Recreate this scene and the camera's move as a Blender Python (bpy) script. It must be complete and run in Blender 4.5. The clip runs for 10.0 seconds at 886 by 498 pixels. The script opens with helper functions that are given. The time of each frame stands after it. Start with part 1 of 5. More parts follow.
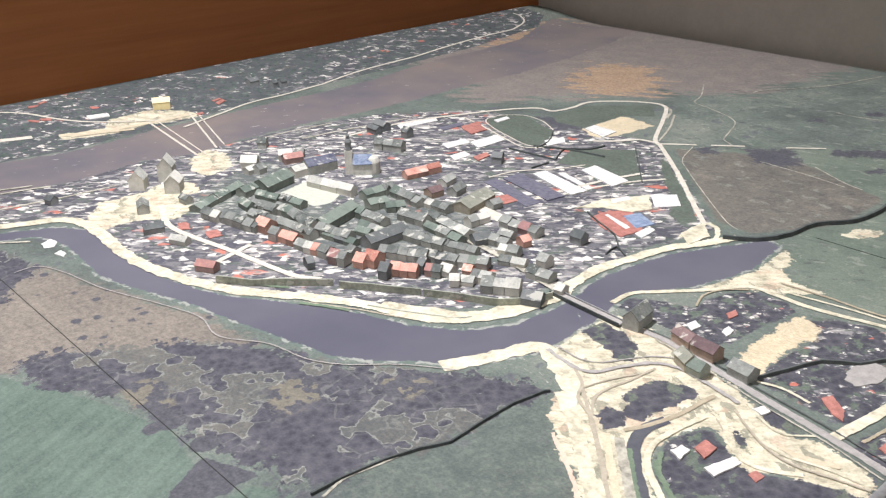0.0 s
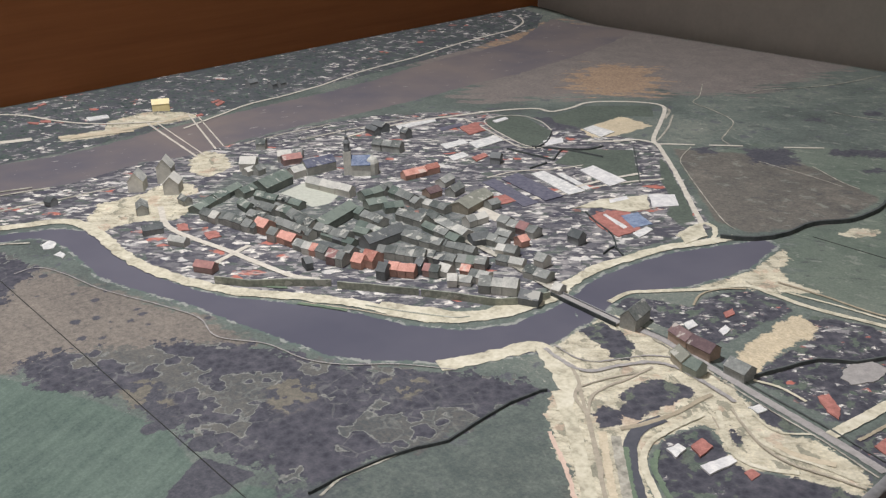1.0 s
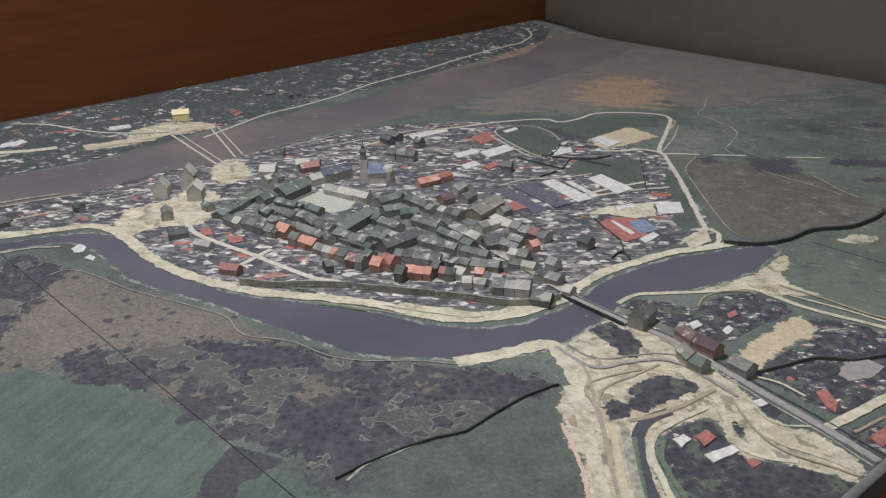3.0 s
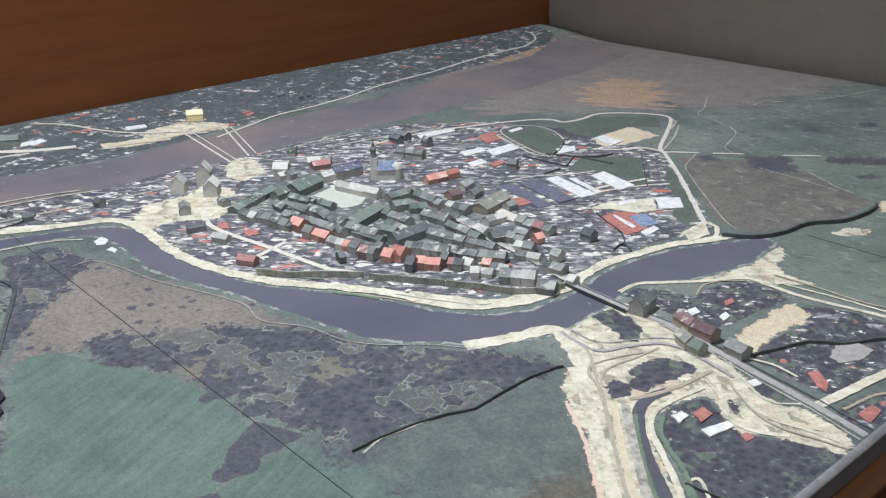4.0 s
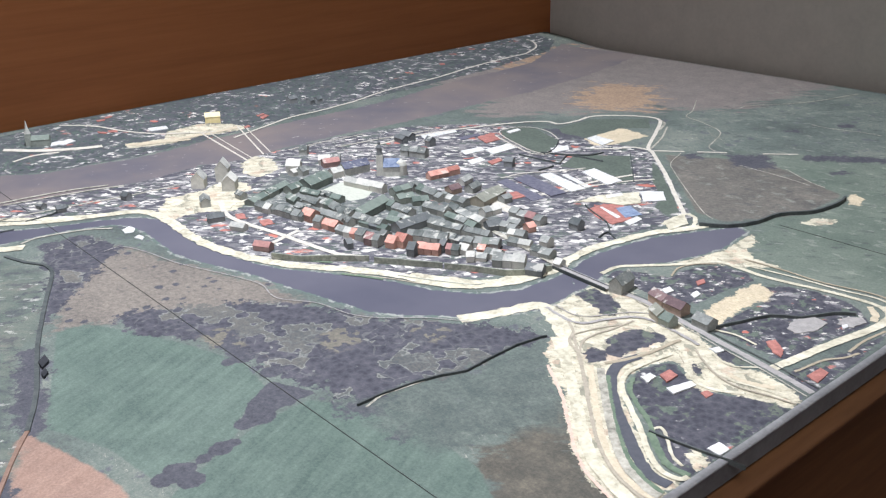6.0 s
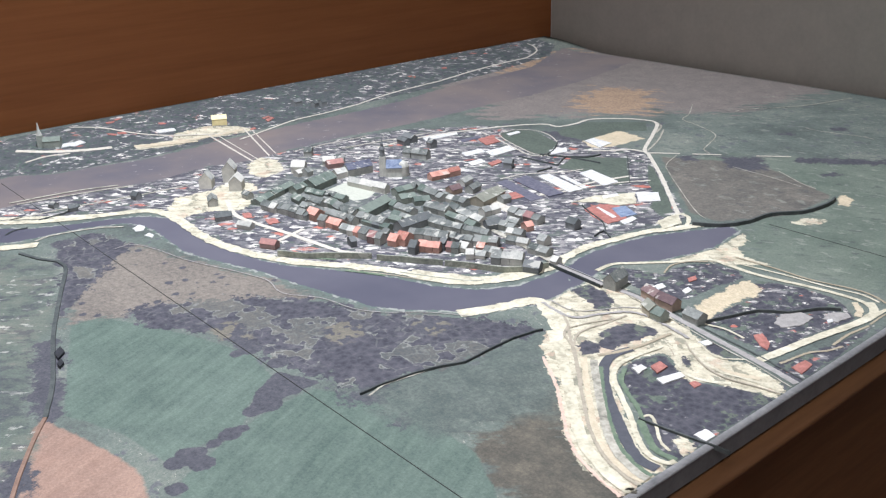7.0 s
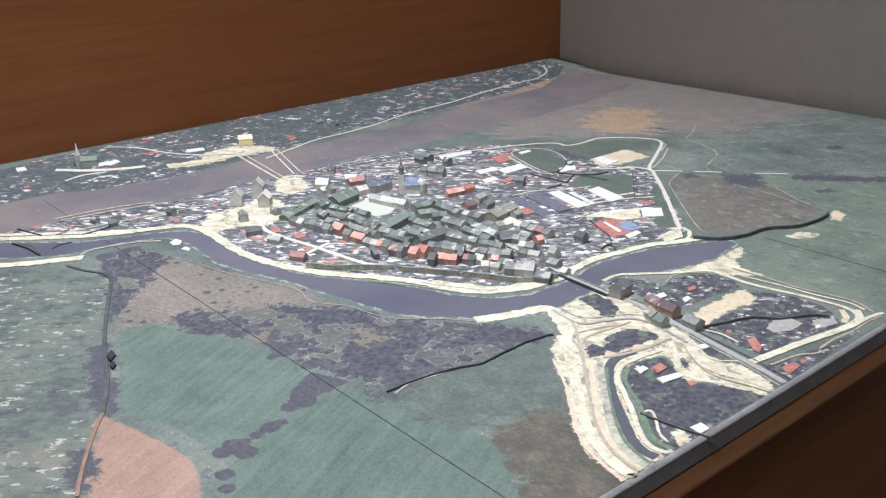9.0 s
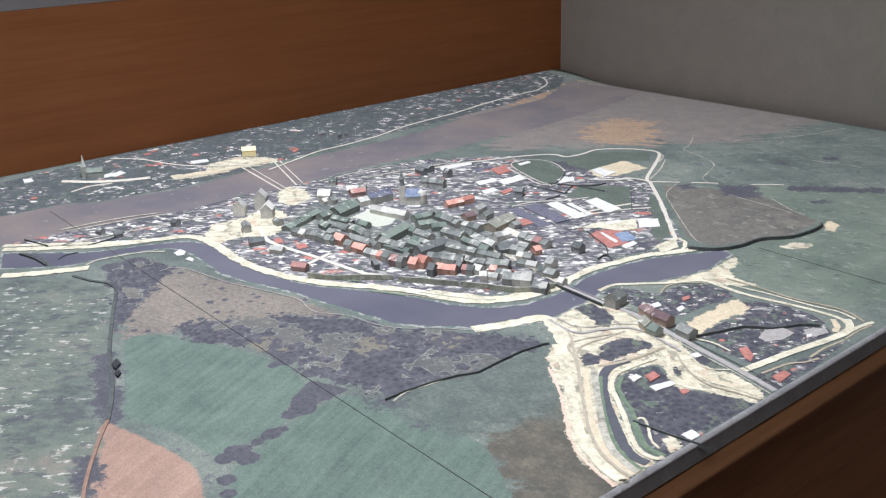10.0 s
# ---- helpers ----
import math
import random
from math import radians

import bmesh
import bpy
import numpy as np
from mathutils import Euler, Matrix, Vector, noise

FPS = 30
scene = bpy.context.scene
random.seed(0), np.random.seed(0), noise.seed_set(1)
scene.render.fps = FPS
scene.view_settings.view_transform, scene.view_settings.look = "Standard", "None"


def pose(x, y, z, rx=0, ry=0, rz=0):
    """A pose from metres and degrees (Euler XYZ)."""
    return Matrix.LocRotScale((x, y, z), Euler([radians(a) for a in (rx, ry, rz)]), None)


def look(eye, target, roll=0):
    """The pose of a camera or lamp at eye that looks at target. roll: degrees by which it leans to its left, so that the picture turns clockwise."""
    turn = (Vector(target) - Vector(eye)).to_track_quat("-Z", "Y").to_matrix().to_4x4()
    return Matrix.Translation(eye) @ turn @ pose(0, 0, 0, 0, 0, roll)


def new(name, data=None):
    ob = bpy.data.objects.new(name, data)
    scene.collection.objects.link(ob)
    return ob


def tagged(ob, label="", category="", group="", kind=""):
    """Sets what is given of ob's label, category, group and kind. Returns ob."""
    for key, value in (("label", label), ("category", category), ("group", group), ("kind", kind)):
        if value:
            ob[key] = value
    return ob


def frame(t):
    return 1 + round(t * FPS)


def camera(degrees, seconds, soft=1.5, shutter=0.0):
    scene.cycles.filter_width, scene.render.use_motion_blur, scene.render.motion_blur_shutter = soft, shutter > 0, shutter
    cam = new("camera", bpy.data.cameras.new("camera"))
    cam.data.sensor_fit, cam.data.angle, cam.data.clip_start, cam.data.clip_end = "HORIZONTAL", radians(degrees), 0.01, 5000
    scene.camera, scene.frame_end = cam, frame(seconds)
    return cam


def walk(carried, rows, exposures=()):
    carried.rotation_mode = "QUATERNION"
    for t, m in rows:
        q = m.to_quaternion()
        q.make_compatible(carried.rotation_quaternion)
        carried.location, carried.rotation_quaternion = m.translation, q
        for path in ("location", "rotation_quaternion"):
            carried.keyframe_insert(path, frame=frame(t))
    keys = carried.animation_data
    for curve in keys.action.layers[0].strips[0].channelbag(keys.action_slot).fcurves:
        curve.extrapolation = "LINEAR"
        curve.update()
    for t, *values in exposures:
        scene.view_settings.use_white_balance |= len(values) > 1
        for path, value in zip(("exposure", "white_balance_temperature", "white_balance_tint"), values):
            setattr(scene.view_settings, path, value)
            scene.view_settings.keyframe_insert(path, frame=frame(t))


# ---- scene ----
import functools

cam = camera(49.8, 10.0, soft=1.28)
PATH = [
    (0, (2.161, -2.356, 0.569), (0.793, -1.145, -0.244), -1.2),
    (0.5, (2.162, -2.351, 0.565), (0.791, -1.142, -0.247), -1.4),
    (1, (2.167, -2.355, 0.569), (0.796, -1.145, -0.242), -1.4),
    (1.5, (2.169, -2.367, 0.571), (0.797, -1.159, -0.24), -1.4),
    (2, (2.172, -2.375, 0.572), (0.799, -1.167, -0.236), -1.5),
    (2.5, (2.184, -2.385, 0.579), (0.805, -1.176, -0.22), -1.4),
    (4, (2.241, -2.452, 0.586), (0.849, -1.244, -0.191), -1.4),
    (4.5, (2.265, -2.471, 0.592), (0.87, -1.265, -0.182), -1.4),
    (5, (2.295, -2.502, 0.595), (0.894, -1.298, -0.171), -1.4),
    (5.5, (2.33, -2.519, 0.599), (0.924, -1.319, -0.162), -1.5),
    (7, (2.4, -2.56, 0.613), (0.982, -1.365, -0.137), -1.5),
    (7.5, (2.421, -2.586, 0.621), (1.001, -1.391, -0.125), -1.5),
    (8, (2.442, -2.61, 0.631), (1.014, -1.419, -0.104), -1.6),
    (8.5, (2.464, -2.627, 0.65), (1.029, -1.438, -0.075), -1.7),
    (9, (2.48, -2.643, 0.654), (1.04, -1.457, -0.066), -1.8),
    (9.5, (2.498, -2.649, 0.66), (1.057, -1.464, -0.061), -1.8),
    (10, (2.508, -2.653, 0.667), (1.057, -1.469, -0.035), -1.9),
]
walk(cam, [(t, look(eye, aim, roll)) for t, eye, aim, roll in PATH],
     exposures=[(0.0, 0.05, 6900, 15), (0.5, -0.35, 6900, 15), (1.0, -0.65, 6900, 15), (1.5, -0.76, 6900, 15), (2.0, -0.9, 6850, 15),
                (2.5, -0.98, 6800, 14), (2.7, -0.98, 6800, 14), (3.8, -0.75, 6400, 13), (4.0, -0.38, 6250, 12), (4.5, 0.34, 6250, 13),
                (5.0, 0.15, 6350, 14), (5.5, 0.03, 6350, 14), (7.0, -0.05, 6350, 14), (10.0, -0.05, 6350, 14)])

# ---- light: a ceiling projector over the table, an unseen ceiling light added behind the camera ----
world = bpy.data.worlds.new("world")
scene.world = world
world.use_nodes = True
world.node_tree.nodes["Background"].inputs[0].default_value = (0.75, 0.85, 1.0, 1)
world.node_tree.nodes["Background"].inputs[1].default_value = 0.6


def lamp(name, kind, m, energy, colour, **more):
    data = bpy.data.lights.new(name, kind)
    data.energy, data.color = energy, colour
    if kind == "SPOT":
        data.spot_size, data.spot_blend, data.shadow_soft_size = more["cone"], more["blend"], more["radius"]
    else:
        data.shape, data.size, data.size_y = "RECTANGLE", more["wide"], more["high"]
    ob = new(name, data)
    ob.matrix_world = m
    return ob


lamp("projector_beam", "SPOT", look((0.92, -1.78, 2.05), (0.92, -1.78, 0)), 325.0, (0.94, 0.97, 1.0),
     cone=radians(120), blend=0.2, radius=0.0006)
# added area lamp, out of view, for the room's soft light from above
lamp("added_room_glow", "AREA", look((2.6, -3.2, 2.13), (2.55, -3.15, 0.0)), 66.0, (1.0, 0.97, 0.94), wide=1.2, high=1.2)


# ---- materials ----
def lin(r, g, b):
    out = []
    for v in (r, g, b):
        v /= 255
        out.append(v / 12.92 if v < 0.04045 else ((v + 0.055) / 1.055) ** 2.4)
    return (*out, 1)


class Net:
    """Short hand for node trees."""

    def __init__(self, name, rough=0.7, spec=0.3):
        self.mat = bpy.data.materials.new(name)
        self.mat.use_nodes = True
        self.t = self.mat.node_tree
        self.bsdf = self.t.nodes["Principled BSDF"]
        self.bsdf.inputs["Roughness"].default_value = rough
        self.bsdf.inputs["Specular IOR Level"].default_value = spec
        self.coord = self.t.nodes.new("ShaderNodeNewGeometry").outputs["Position"]

    def node(self, kind, **inputs):
        n = self.t.nodes.new(kind)
        for key, value in inputs.items():
            self.put(n.inputs[key.replace("_", " ")], value)
        return n

    def put(self, socket, value):
        if isinstance(value, bpy.types.NodeSocket):
            self.t.links.new(value, socket)
        else:
            socket.default_value = value

    def math(self, op, a, b=0.0, c=0.0):
        n = self.t.nodes.new("ShaderNodeMath")
        n.operation = op
        for i, v in enumerate((a, b, c)):
            self.put(n.inputs[i], v)
        return n.outputs[0]

    def mix(self, f, a, b, op="MIX"):
        n = self.t.nodes.new("ShaderNodeMix")
        n.data_type, n.blend_type = "RGBA", op
        self.put(n.inputs[0], f), self.put(n.inputs[6], a), self.put(n.inputs[7], b)
        return n.outputs[2]

    def noise(self, scale, detail=4.0, rough=0.55, vector=None):
        n = self.node("ShaderNodeTexNoise", Scale=scale, Detail=detail, Roughness=rough)
        self.put(n.inputs["Vector"], vector or self.coord)
        return n.outputs["Fac"]

    def cells(self, scale, vector=None, jitter=1.0):
        n = self.node("ShaderNodeTexVoronoi", Scale=scale, Randomness=jitter)
        self.put(n.inputs["Vector"], vector or self.coord)
        return n.outputs["Distance"], n.outputs["Color"]

    def stretch(self, sx, sy, turn=0.0):
        n = self.node("ShaderNodeMapping", Vector=self.coord, Rotation=(0, 0, radians(-turn)))
        m = self.node("ShaderNodeMapping", Vector=n.outputs[0], Scale=(sx, sy, 1))
        return m.outputs[0]

    def ramp(self, f, stops, hard=False):
        n = self.t.nodes.new("ShaderNodeValToRGB")
        n.color_ramp.interpolation = "CONSTANT" if hard else "LINEAR"
        while len(n.color_ramp.elements) < len(stops):
            n.color_ramp.elements.new(0.5)
        for e, (at, c) in zip(n.color_ramp.elements, stops):
            e.position, e.color = at, c
        self.put(n.inputs[0], f)
        return n.outputs[0]

    def step(self, v, low, high):
        n = self.node("ShaderNodeMapRange", Value=v)
        n.interpolation_type = "SMOOTHSTEP"
        for i, x in zip((1, 2, 3, 4), (low, high, 0.0, 1.0)):
            n.inputs[i].default_value = x
        return n.outputs[0]

    def bump(self, height, strength, distance):
        n = self.node("ShaderNodeBump", Height=height, Strength=strength, Distance=distance)
        self.put(self.bsdf.inputs["Normal"], n.outputs[0])

    def colour(self, value):
        self.put(self.bsdf.inputs["Base Color"], value)
        return self.mat


def grained(name, dark, light, scale=60.0, rough=0.75, bump=0.15, spec=0.25, by_object=0.0, projected_fleck=0.0):
    n = Net(name, rough, spec)
    f = n.math("ADD", n.math("MULTIPLY", n.noise(scale), 0.6), n.math("MULTIPLY", n.noise(scale * 5.3), 0.4))
    if by_object:
        info = n.t.nodes.new("ShaderNodeObjectInfo").outputs["Random"]
        f = n.math("ADD", f, n.math("MULTIPLY", n.math("SUBTRACT", info, 0.5), by_object))
    c = n.ramp(f, [(0.3, lin(*dark)), (0.7, lin(*light))])
    # pale blotches the projected picture throws on uprights and roofs, put into the colour
    if projected_fleck:
        c = n.mix(n.math("MULTIPLY", n.step(n.noise(46.0, 4, 0.6, n.stretch(0.8, 1.4, 46)), 0.575, 0.62), projected_fleck), c, lin(200, 200, 192))
    n.bump(n.noise(scale * 8), bump, 0.0006)
    return n.colour(c)


def wood(name, dark, light, sx, sy, rough=0.35, axis="xy"):
    n = Net(name, rough, 0.35)
    m = n.node("ShaderNodeMapping", Vector=n.coord)
    m.inputs["Scale"].default_value = (sx, sy, sx) if axis == "xy" else (sx, sy, 22.0)
    a = n.noise(1.0, 5, 0.6, m.outputs[0])
    b = n.noise(4.0, 6, 0.65, m.outputs[0])
    f = n.math("ADD", n.math("MULTIPLY", a, 0.65), n.math("MULTIPLY", b, 0.35))
    n.bump(b, 0.08, 0.001)
    return n.colour(n.ramp(f, [(0.32, lin(*dark)), (0.68, lin(*light))]))


def town_mottle(n, scale, turn=46.0):
    """Roofs and yards of a town seen from the air: blocks of white, grey, red and green."""
    v = n.stretch(0.75, 1.5, turn)
    warp = n.node("ShaderNodeTexNoise", Vector=v, Scale=60.0, Detail=4.0)
    add = n.t.nodes.new("ShaderNodeMix")
    add.data_type = "VECTOR"
    n.put(add.inputs[0], 0.012), n.put(add.inputs[4], v), n.put(add.inputs[5], warp.outputs["Color"])
    _, c = n.cells(scale, add.outputs[1])
    sep = n.t.nodes.new("ShaderNodeSeparateColor")
    n.put(sep.inputs[0], c)
    _, c2 = n.cells(scale * 2.3, add.outputs[1])
    sep2 = n.t.nodes.new("ShaderNodeSeparateColor")
    n.put(sep2.inputs[0], c2)
    big = n.ramp(sep.outputs[0], [(0.0, lin(66, 67, 78)), (0.30, lin(92, 92, 100)), (0.48, lin(80, 92, 87)), (0.58, lin(132, 131, 134)),
                                  (0.75, lin(206, 205, 202)), (0.84, lin(66, 67, 82)), (0.955, lin(184, 108, 94))], True)
    small = n.ramp(sep2.outputs[1], [(0.0, lin(72, 73, 83)), (0.35, lin(106, 106, 111)), (0.6, lin(158, 156, 156)), (0.76, lin(72, 82, 80)),
                                     (0.88, lin(226, 223, 216))], True)
    c = n.mix(n.step(n.noise(45.0), 0.42, 0.56), big, small)
    soft = n.ramp(n.noise(140.0, 4, 0.6), [(0.3, lin(90, 92, 98)), (0.7, lin(150, 150, 150))])
    c = n.mix(0.15, c, soft)
    streak = n.step(n.noise(30.0, 4, 0.6, n.stretch(0.55, 3.2, turn)), 0.60, 0.635)
    return n.mix(n.math("MULTIPLY", streak, 0.42), c, lin(214, 212, 206))


def aerial_material():
    """The aerial picture thrown on the table, painted as base colour: land cover by zone, with ragged edges."""
    n = Net("painted_aerial_projection", 0.8, 0.15)
    wob = n.math("SUBTRACT", n.noise(45.0, 5.0, 0.65), 0.5)
    fine = n.math("SUBTRACT", n.noise(190.0, 4.0, 0.6), 0.5)

    sweep = n.math("SUBTRACT", n.noise(16.0, 5.0, 0.6, n.stretch(0.7, 2.6, 40)), 0.5)

    def zone_of(name, ragged=0.02, soft=0.002, grow=0.0, drift=0.0):
        at = n.t.nodes.new("ShaderNodeAttribute")
        at.attribute_name = name
        v = n.math("ADD", at.outputs["Fac"], n.math("MULTIPLY", wob, ragged))
        v = n.math("ADD", v, n.math("MULTIPLY", fine, ragged * 0.35))
        if drift:
            v = n.math("ADD", v, n.math("MULTIPLY", sweep, drift))
        return n.step(v, -soft - grow, soft - grow)

    broad = n.noise(5.0, 6.0, 0.6)
    grain = n.noise(130.0, 6.0, 0.7)
    # open grassland, from grey-brown to grey-green
    c = n.ramp(n.math("ADD", n.math("MULTIPLY", broad, 0.6), n.math("MULTIPLY", grain, 0.4)),
               [(0.36, lin(80, 87, 86)), (0.5, lin(99, 109, 105)), (0.64, lin(122, 128, 121))])
    pale = n.math("MULTIPLY", n.step(n.noise(75.0, 5, 0.7, n.stretch(1.0, 2.6, -18)), 0.6, 0.68), n.step(broad, 0.42, 0.6))
    c = n.mix(n.math("MULTIPLY", pale, 0.5), c, lin(200, 196, 186))
    bush = n.math("MULTIPLY", n.step(n.noise(30.0, 4, 0.6), 0.6, 0.64), 0.6)
    c = n.mix(bush, c, lin(88, 88, 100))
    c = n.mix(zone_of("brownland", 0.05, 0.02, 0.0, 0.30), c, n.ramp(grain, [(0.3, lin(108, 103, 103)), (0.7, lin(136, 130, 125))]))
    c = n.mix(zone_of("meadow", 0.04, 0.02, 0.0, 0.25), c, n.ramp(n.math("ADD", n.math("MULTIPLY", broad, 0.7), n.math("MULTIPLY", grain, 0.3)),
                                                         [(0.35, lin(84, 97, 90)), (0.65, lin(118, 127, 118))]))
    c = n.mix(zone_of("brown", 0.02, 0.004), c, n.ramp(n.math("ADD", n.math("MULTIPLY", grain, 0.55), n.math("MULTIPLY", n.noise(15.0, 5, 0.65), 0.45)), [(0.32, lin(82, 82, 82)), (0.5, lin(102, 100, 96)), (0.68, lin(126, 122, 115))]))
    ne = n.math("MULTIPLY", n.step(n.noise(34.0, 6, 0.68, n.stretch(0.9, 1.5, 10)), 0.56, 0.63), zone_of("northeast", 0.05, 0.05))
    c = n.mix(n.math("MULTIPLY", ne, 0.5), c, lin(140, 146, 138))
    ne = n.math("MULTIPLY", n.step(n.noise(27.0, 6, 0.7, n.stretch(0.8, 1.7, 30)), 0.58, 0.63), zone_of("northeast", 0.05, 0.05))
    c = n.mix(n.math("MULTIPLY", ne, 0.6), c, lin(74, 79, 82))
    c = n.mix(zone_of("tan", 0.20, 0.006, -0.01, 0.34), c, n.ramp(grain, [(0.3, lin(128, 110, 96)), (0.7, lin(172, 150, 128))]))
    c = n.mix(zone_of("tan2", 0.12, 0.006, -0.01, 0.22), c, n.ramp(grain, [(0.3, lin(128, 110, 96)), (0.7, lin(172, 150, 128))]))
    c = n.mix(zone_of("scrub", 0.06, 0.012, 0.0, 0.15), c, n.ramp(n.math("ADD", n.math("MULTIPLY", grain, 0.45), n.math("MULTIPLY", n.noise(24.0, 5, 0.65), 0.55)), [(0.3, lin(66, 68, 66)), (0.5, lin(88, 86, 80)), (0.7, lin(116, 110, 99))]))
    # crop fields with faint sowing lines
    stripes = n.noise(26.0, 5, 0.6, n.stretch(0.25, 3.2, 116))
    crop = n.math("ADD", n.math("MULTIPLY", grain, 0.45), n.math("ADD", n.math("MULTIPLY", n.math("SUBTRACT", stripes, 0.35), 0.45), n.math("MULTIPLY", broad, 0.45)))
    for name in ("green_a", "green_b"):
        c = n.mix(zone_of(name, 0.012, 0.002), c, n.ramp(crop, [(0.3, lin(72, 88, 83)), (0.7, lin(104, 119, 112))]))
    c = n.mix(zone_of("orange", 0.012, 0.003), c, n.ramp(crop, [(0.3, lin(126, 103, 94)), (0.7, lin(156, 133, 121))]))
    # woods: dark patches of crowns, each patch with a paler rim
    d, _ = n.cells(95.0, n.stretch(1.0, 1.0))
    patch = n.math("ADD", n.math("ADD", n.noise(30.0, 5.0, 0.62), n.math("MULTIPLY", d, -0.20)), n.math("MULTIPLY", fine, 0.10))
    crown_tone = n.ramp(n.math("ADD", n.math("MULTIPLY", grain, 0.6), n.math("MULTIPLY", d, 0.5)), [(0.3, lin(58, 60, 69)), (0.8, lin(88, 88, 96))])
    clear = n.ramp(n.math("ADD", n.math("MULTIPLY", grain, 0.5), n.math("MULTIPLY", broad, 0.5)), [(0.38, lin(82, 86, 88)), (0.62, lin(112, 109, 104))])
    round_, _ = n.cells(46.0, n.stretch(1.0, 1.0))
    grove = n.math("ADD", n.math("ADD", n.noise(10.0, 4.0, 0.55), n.math("MULTIPLY", round_, -0.20)), n.math("MULTIPLY", wob, 0.16))
    rimmed = n.mix(n.step(grove, 0.325, 0.340), clear, n.ramp(grain, [(0.3, lin(106, 110, 109)), (0.7, lin(142, 144, 139))]))
    trees = n.mix(n.step(grove, 0.340, 0.352), rimmed, crown_tone)
    edge = n.node("ShaderNodeTexVoronoi", Vector=n.stretch(1.0, 1.0), Scale=44.0)
    edge.feature = "DISTANCE_TO_EDGE"
    seams = n.math("MULTIPLY", n.step(n.math("ADD", edge.outputs["Distance"], n.math("MULTIPLY", wob, 0.5)), 0.05, 0.01), n.step(n.noise(9.0, 3), 0.44, 0.56))
    trees = n.mix(n.math("MULTIPLY", seams, 0.28), trees, n.ramp(grain, [(0.3, lin(112, 116, 116)), (0.7, lin(146, 148, 144))]))
    wood_edge = n.ramp(grain, [(0.3, lin(64, 66, 74)), (0.7, lin(90, 91, 98))])
    c = n.mix(zone_of("brown_mid", 0.06, 0.008, 0.0, 0.06), c, n.ramp(n.math("ADD", n.math("MULTIPLY", grain, 0.7), n.math("MULTIPLY", broad, 0.3)), [(0.35, lin(96, 92, 90)), (0.65, lin(136, 130, 122))]))
    few, _ = n.cells(34.0, n.stretch(1.0, 1.0))
    c = n.mix(n.math("MULTIPLY", zone_of("brown_mid", 0.06, 0.008, 0.0, 0.06), n.step(n.math("ADD", few, n.math("MULTIPLY", wob, 0.8)), 0.24, 0.16)), c, wood_edge)
    rough = n.noise(40.0, 6, 0.7, n.stretch(0.8, 1.5, 46))
    wide = n.noise(7.0, 4, 0.6)
    west = n.ramp(n.math("ADD", n.math("MULTIPLY", rough, 0.45), n.math("MULTIPLY", wide, 0.55)),
                  [(0.38, lin(78, 82, 86)), (0.48, lin(92, 102, 97)), (0.56, lin(104, 110, 104)), (0.66, lin(122, 118, 112))])
    west = n.mix(n.math("MULTIPLY", n.step(n.noise(26.0, 5, 0.65, n.stretch(0.8, 1.4, 52)), 0.545, 0.60), 0.6), west, lin(74, 76, 84))
    flecks = n.math("MULTIPLY", n.step(n.noise(48.0, 5, 0.6, n.stretch(0.8, 1.5, 52)), 0.575, 0.63), n.step(n.noise(6.0, 3), 0.40, 0.52))
    west = n.mix(n.math("MULTIPLY", flecks, 0.5), west, lin(196, 196, 190))
    c = n.mix(zone_of("rough_w", 0.05, 0.01), c, west)
    c = n.mix(zone_of("dark_w", 0.08, 0.006), c, wood_edge)
    c = n.mix(n.math("MULTIPLY", zone_of("dark_meadow", 0.05, 0.02, 0.0, 0.08), 0.85), c, n.ramp(n.math("ADD", n.math("MULTIPLY", grain, 0.5), n.math("MULTIPLY", n.noise(18.0, 5, 0.65), 0.5)), [(0.34, lin(70, 80, 80)), (0.5, lin(84, 93, 91)), (0.66, lin(104, 112, 108))]))
    c = n.mix(zone_of("forest", 0.10, 0.003), c, trees)
    c = n.mix(zone_of("clearing", 0.04, 0.004), c, n.mix(n.step(patch, 0.36, 0.39), n.ramp(grain, [(0.3, lin(92, 91, 87)), (0.7, lin(124, 120, 110))]), wood_edge))
    c = n.mix(zone_of("forest_tail", 0.010, 0.001), c, wood_edge)
    # built-up land
    bank = n.mix(n.step(n.cells(85.0)[0], 0.3, 0.5), n.ramp(n.noise(60.0, 5), [(0.35, lin(54, 66, 65)), (0.65, lin(92, 106, 100))]), lin(82, 87, 91))
    spots = n.step(n.noise(34.0, 4, 0.6, n.stretch(1.6, 0.8)), 0.51, 0.56)
    c = n.mix(zone_of("farbank", 0.02, 0.002), c, n.mix(n.math("MULTIPLY", spots, n.step(broad, 0.36, 0.50)), bank, town_mottle(n, 52.0)))
    c = n.mix(zone_of("town", 0.03, 0.002), c, town_mottle(n, 46.0))
    c = n.mix(n.math("MULTIPLY", zone_of("old_town", 0.03, 0.004), 0.5), c, n.ramp(grain, [(0.3, lin(76, 88, 84)), (0.7, lin(116, 124, 119))]))
    yards = n.mix(n.step(patch, 0.30, 0.34), n.ramp(grain, [(0.3, lin(74, 88, 82)), (0.7, lin(106, 114, 106))]), crown_tone)
    c = n.mix(zone_of("suburb", 0.02, 0.002), c, n.mix(n.step(n.noise(50.0), 0.52, 0.58), yards, town_mottle(n, 90.0)))
    c = n.mix(zone_of("allot", 0.02, 0.002), c, n.mix(n.step(n.noise(42.0), 0.6, 0.64), yards, town_mottle(n, 80.0)))
    for name in ("stadium", "pitch", "greenblock"):
        c = n.mix(zone_of(name, 0.006, 0.001), c, n.ramp(grain, [(0.3, lin(76, 86, 80)), (0.7, lin(98, 107, 100))]))
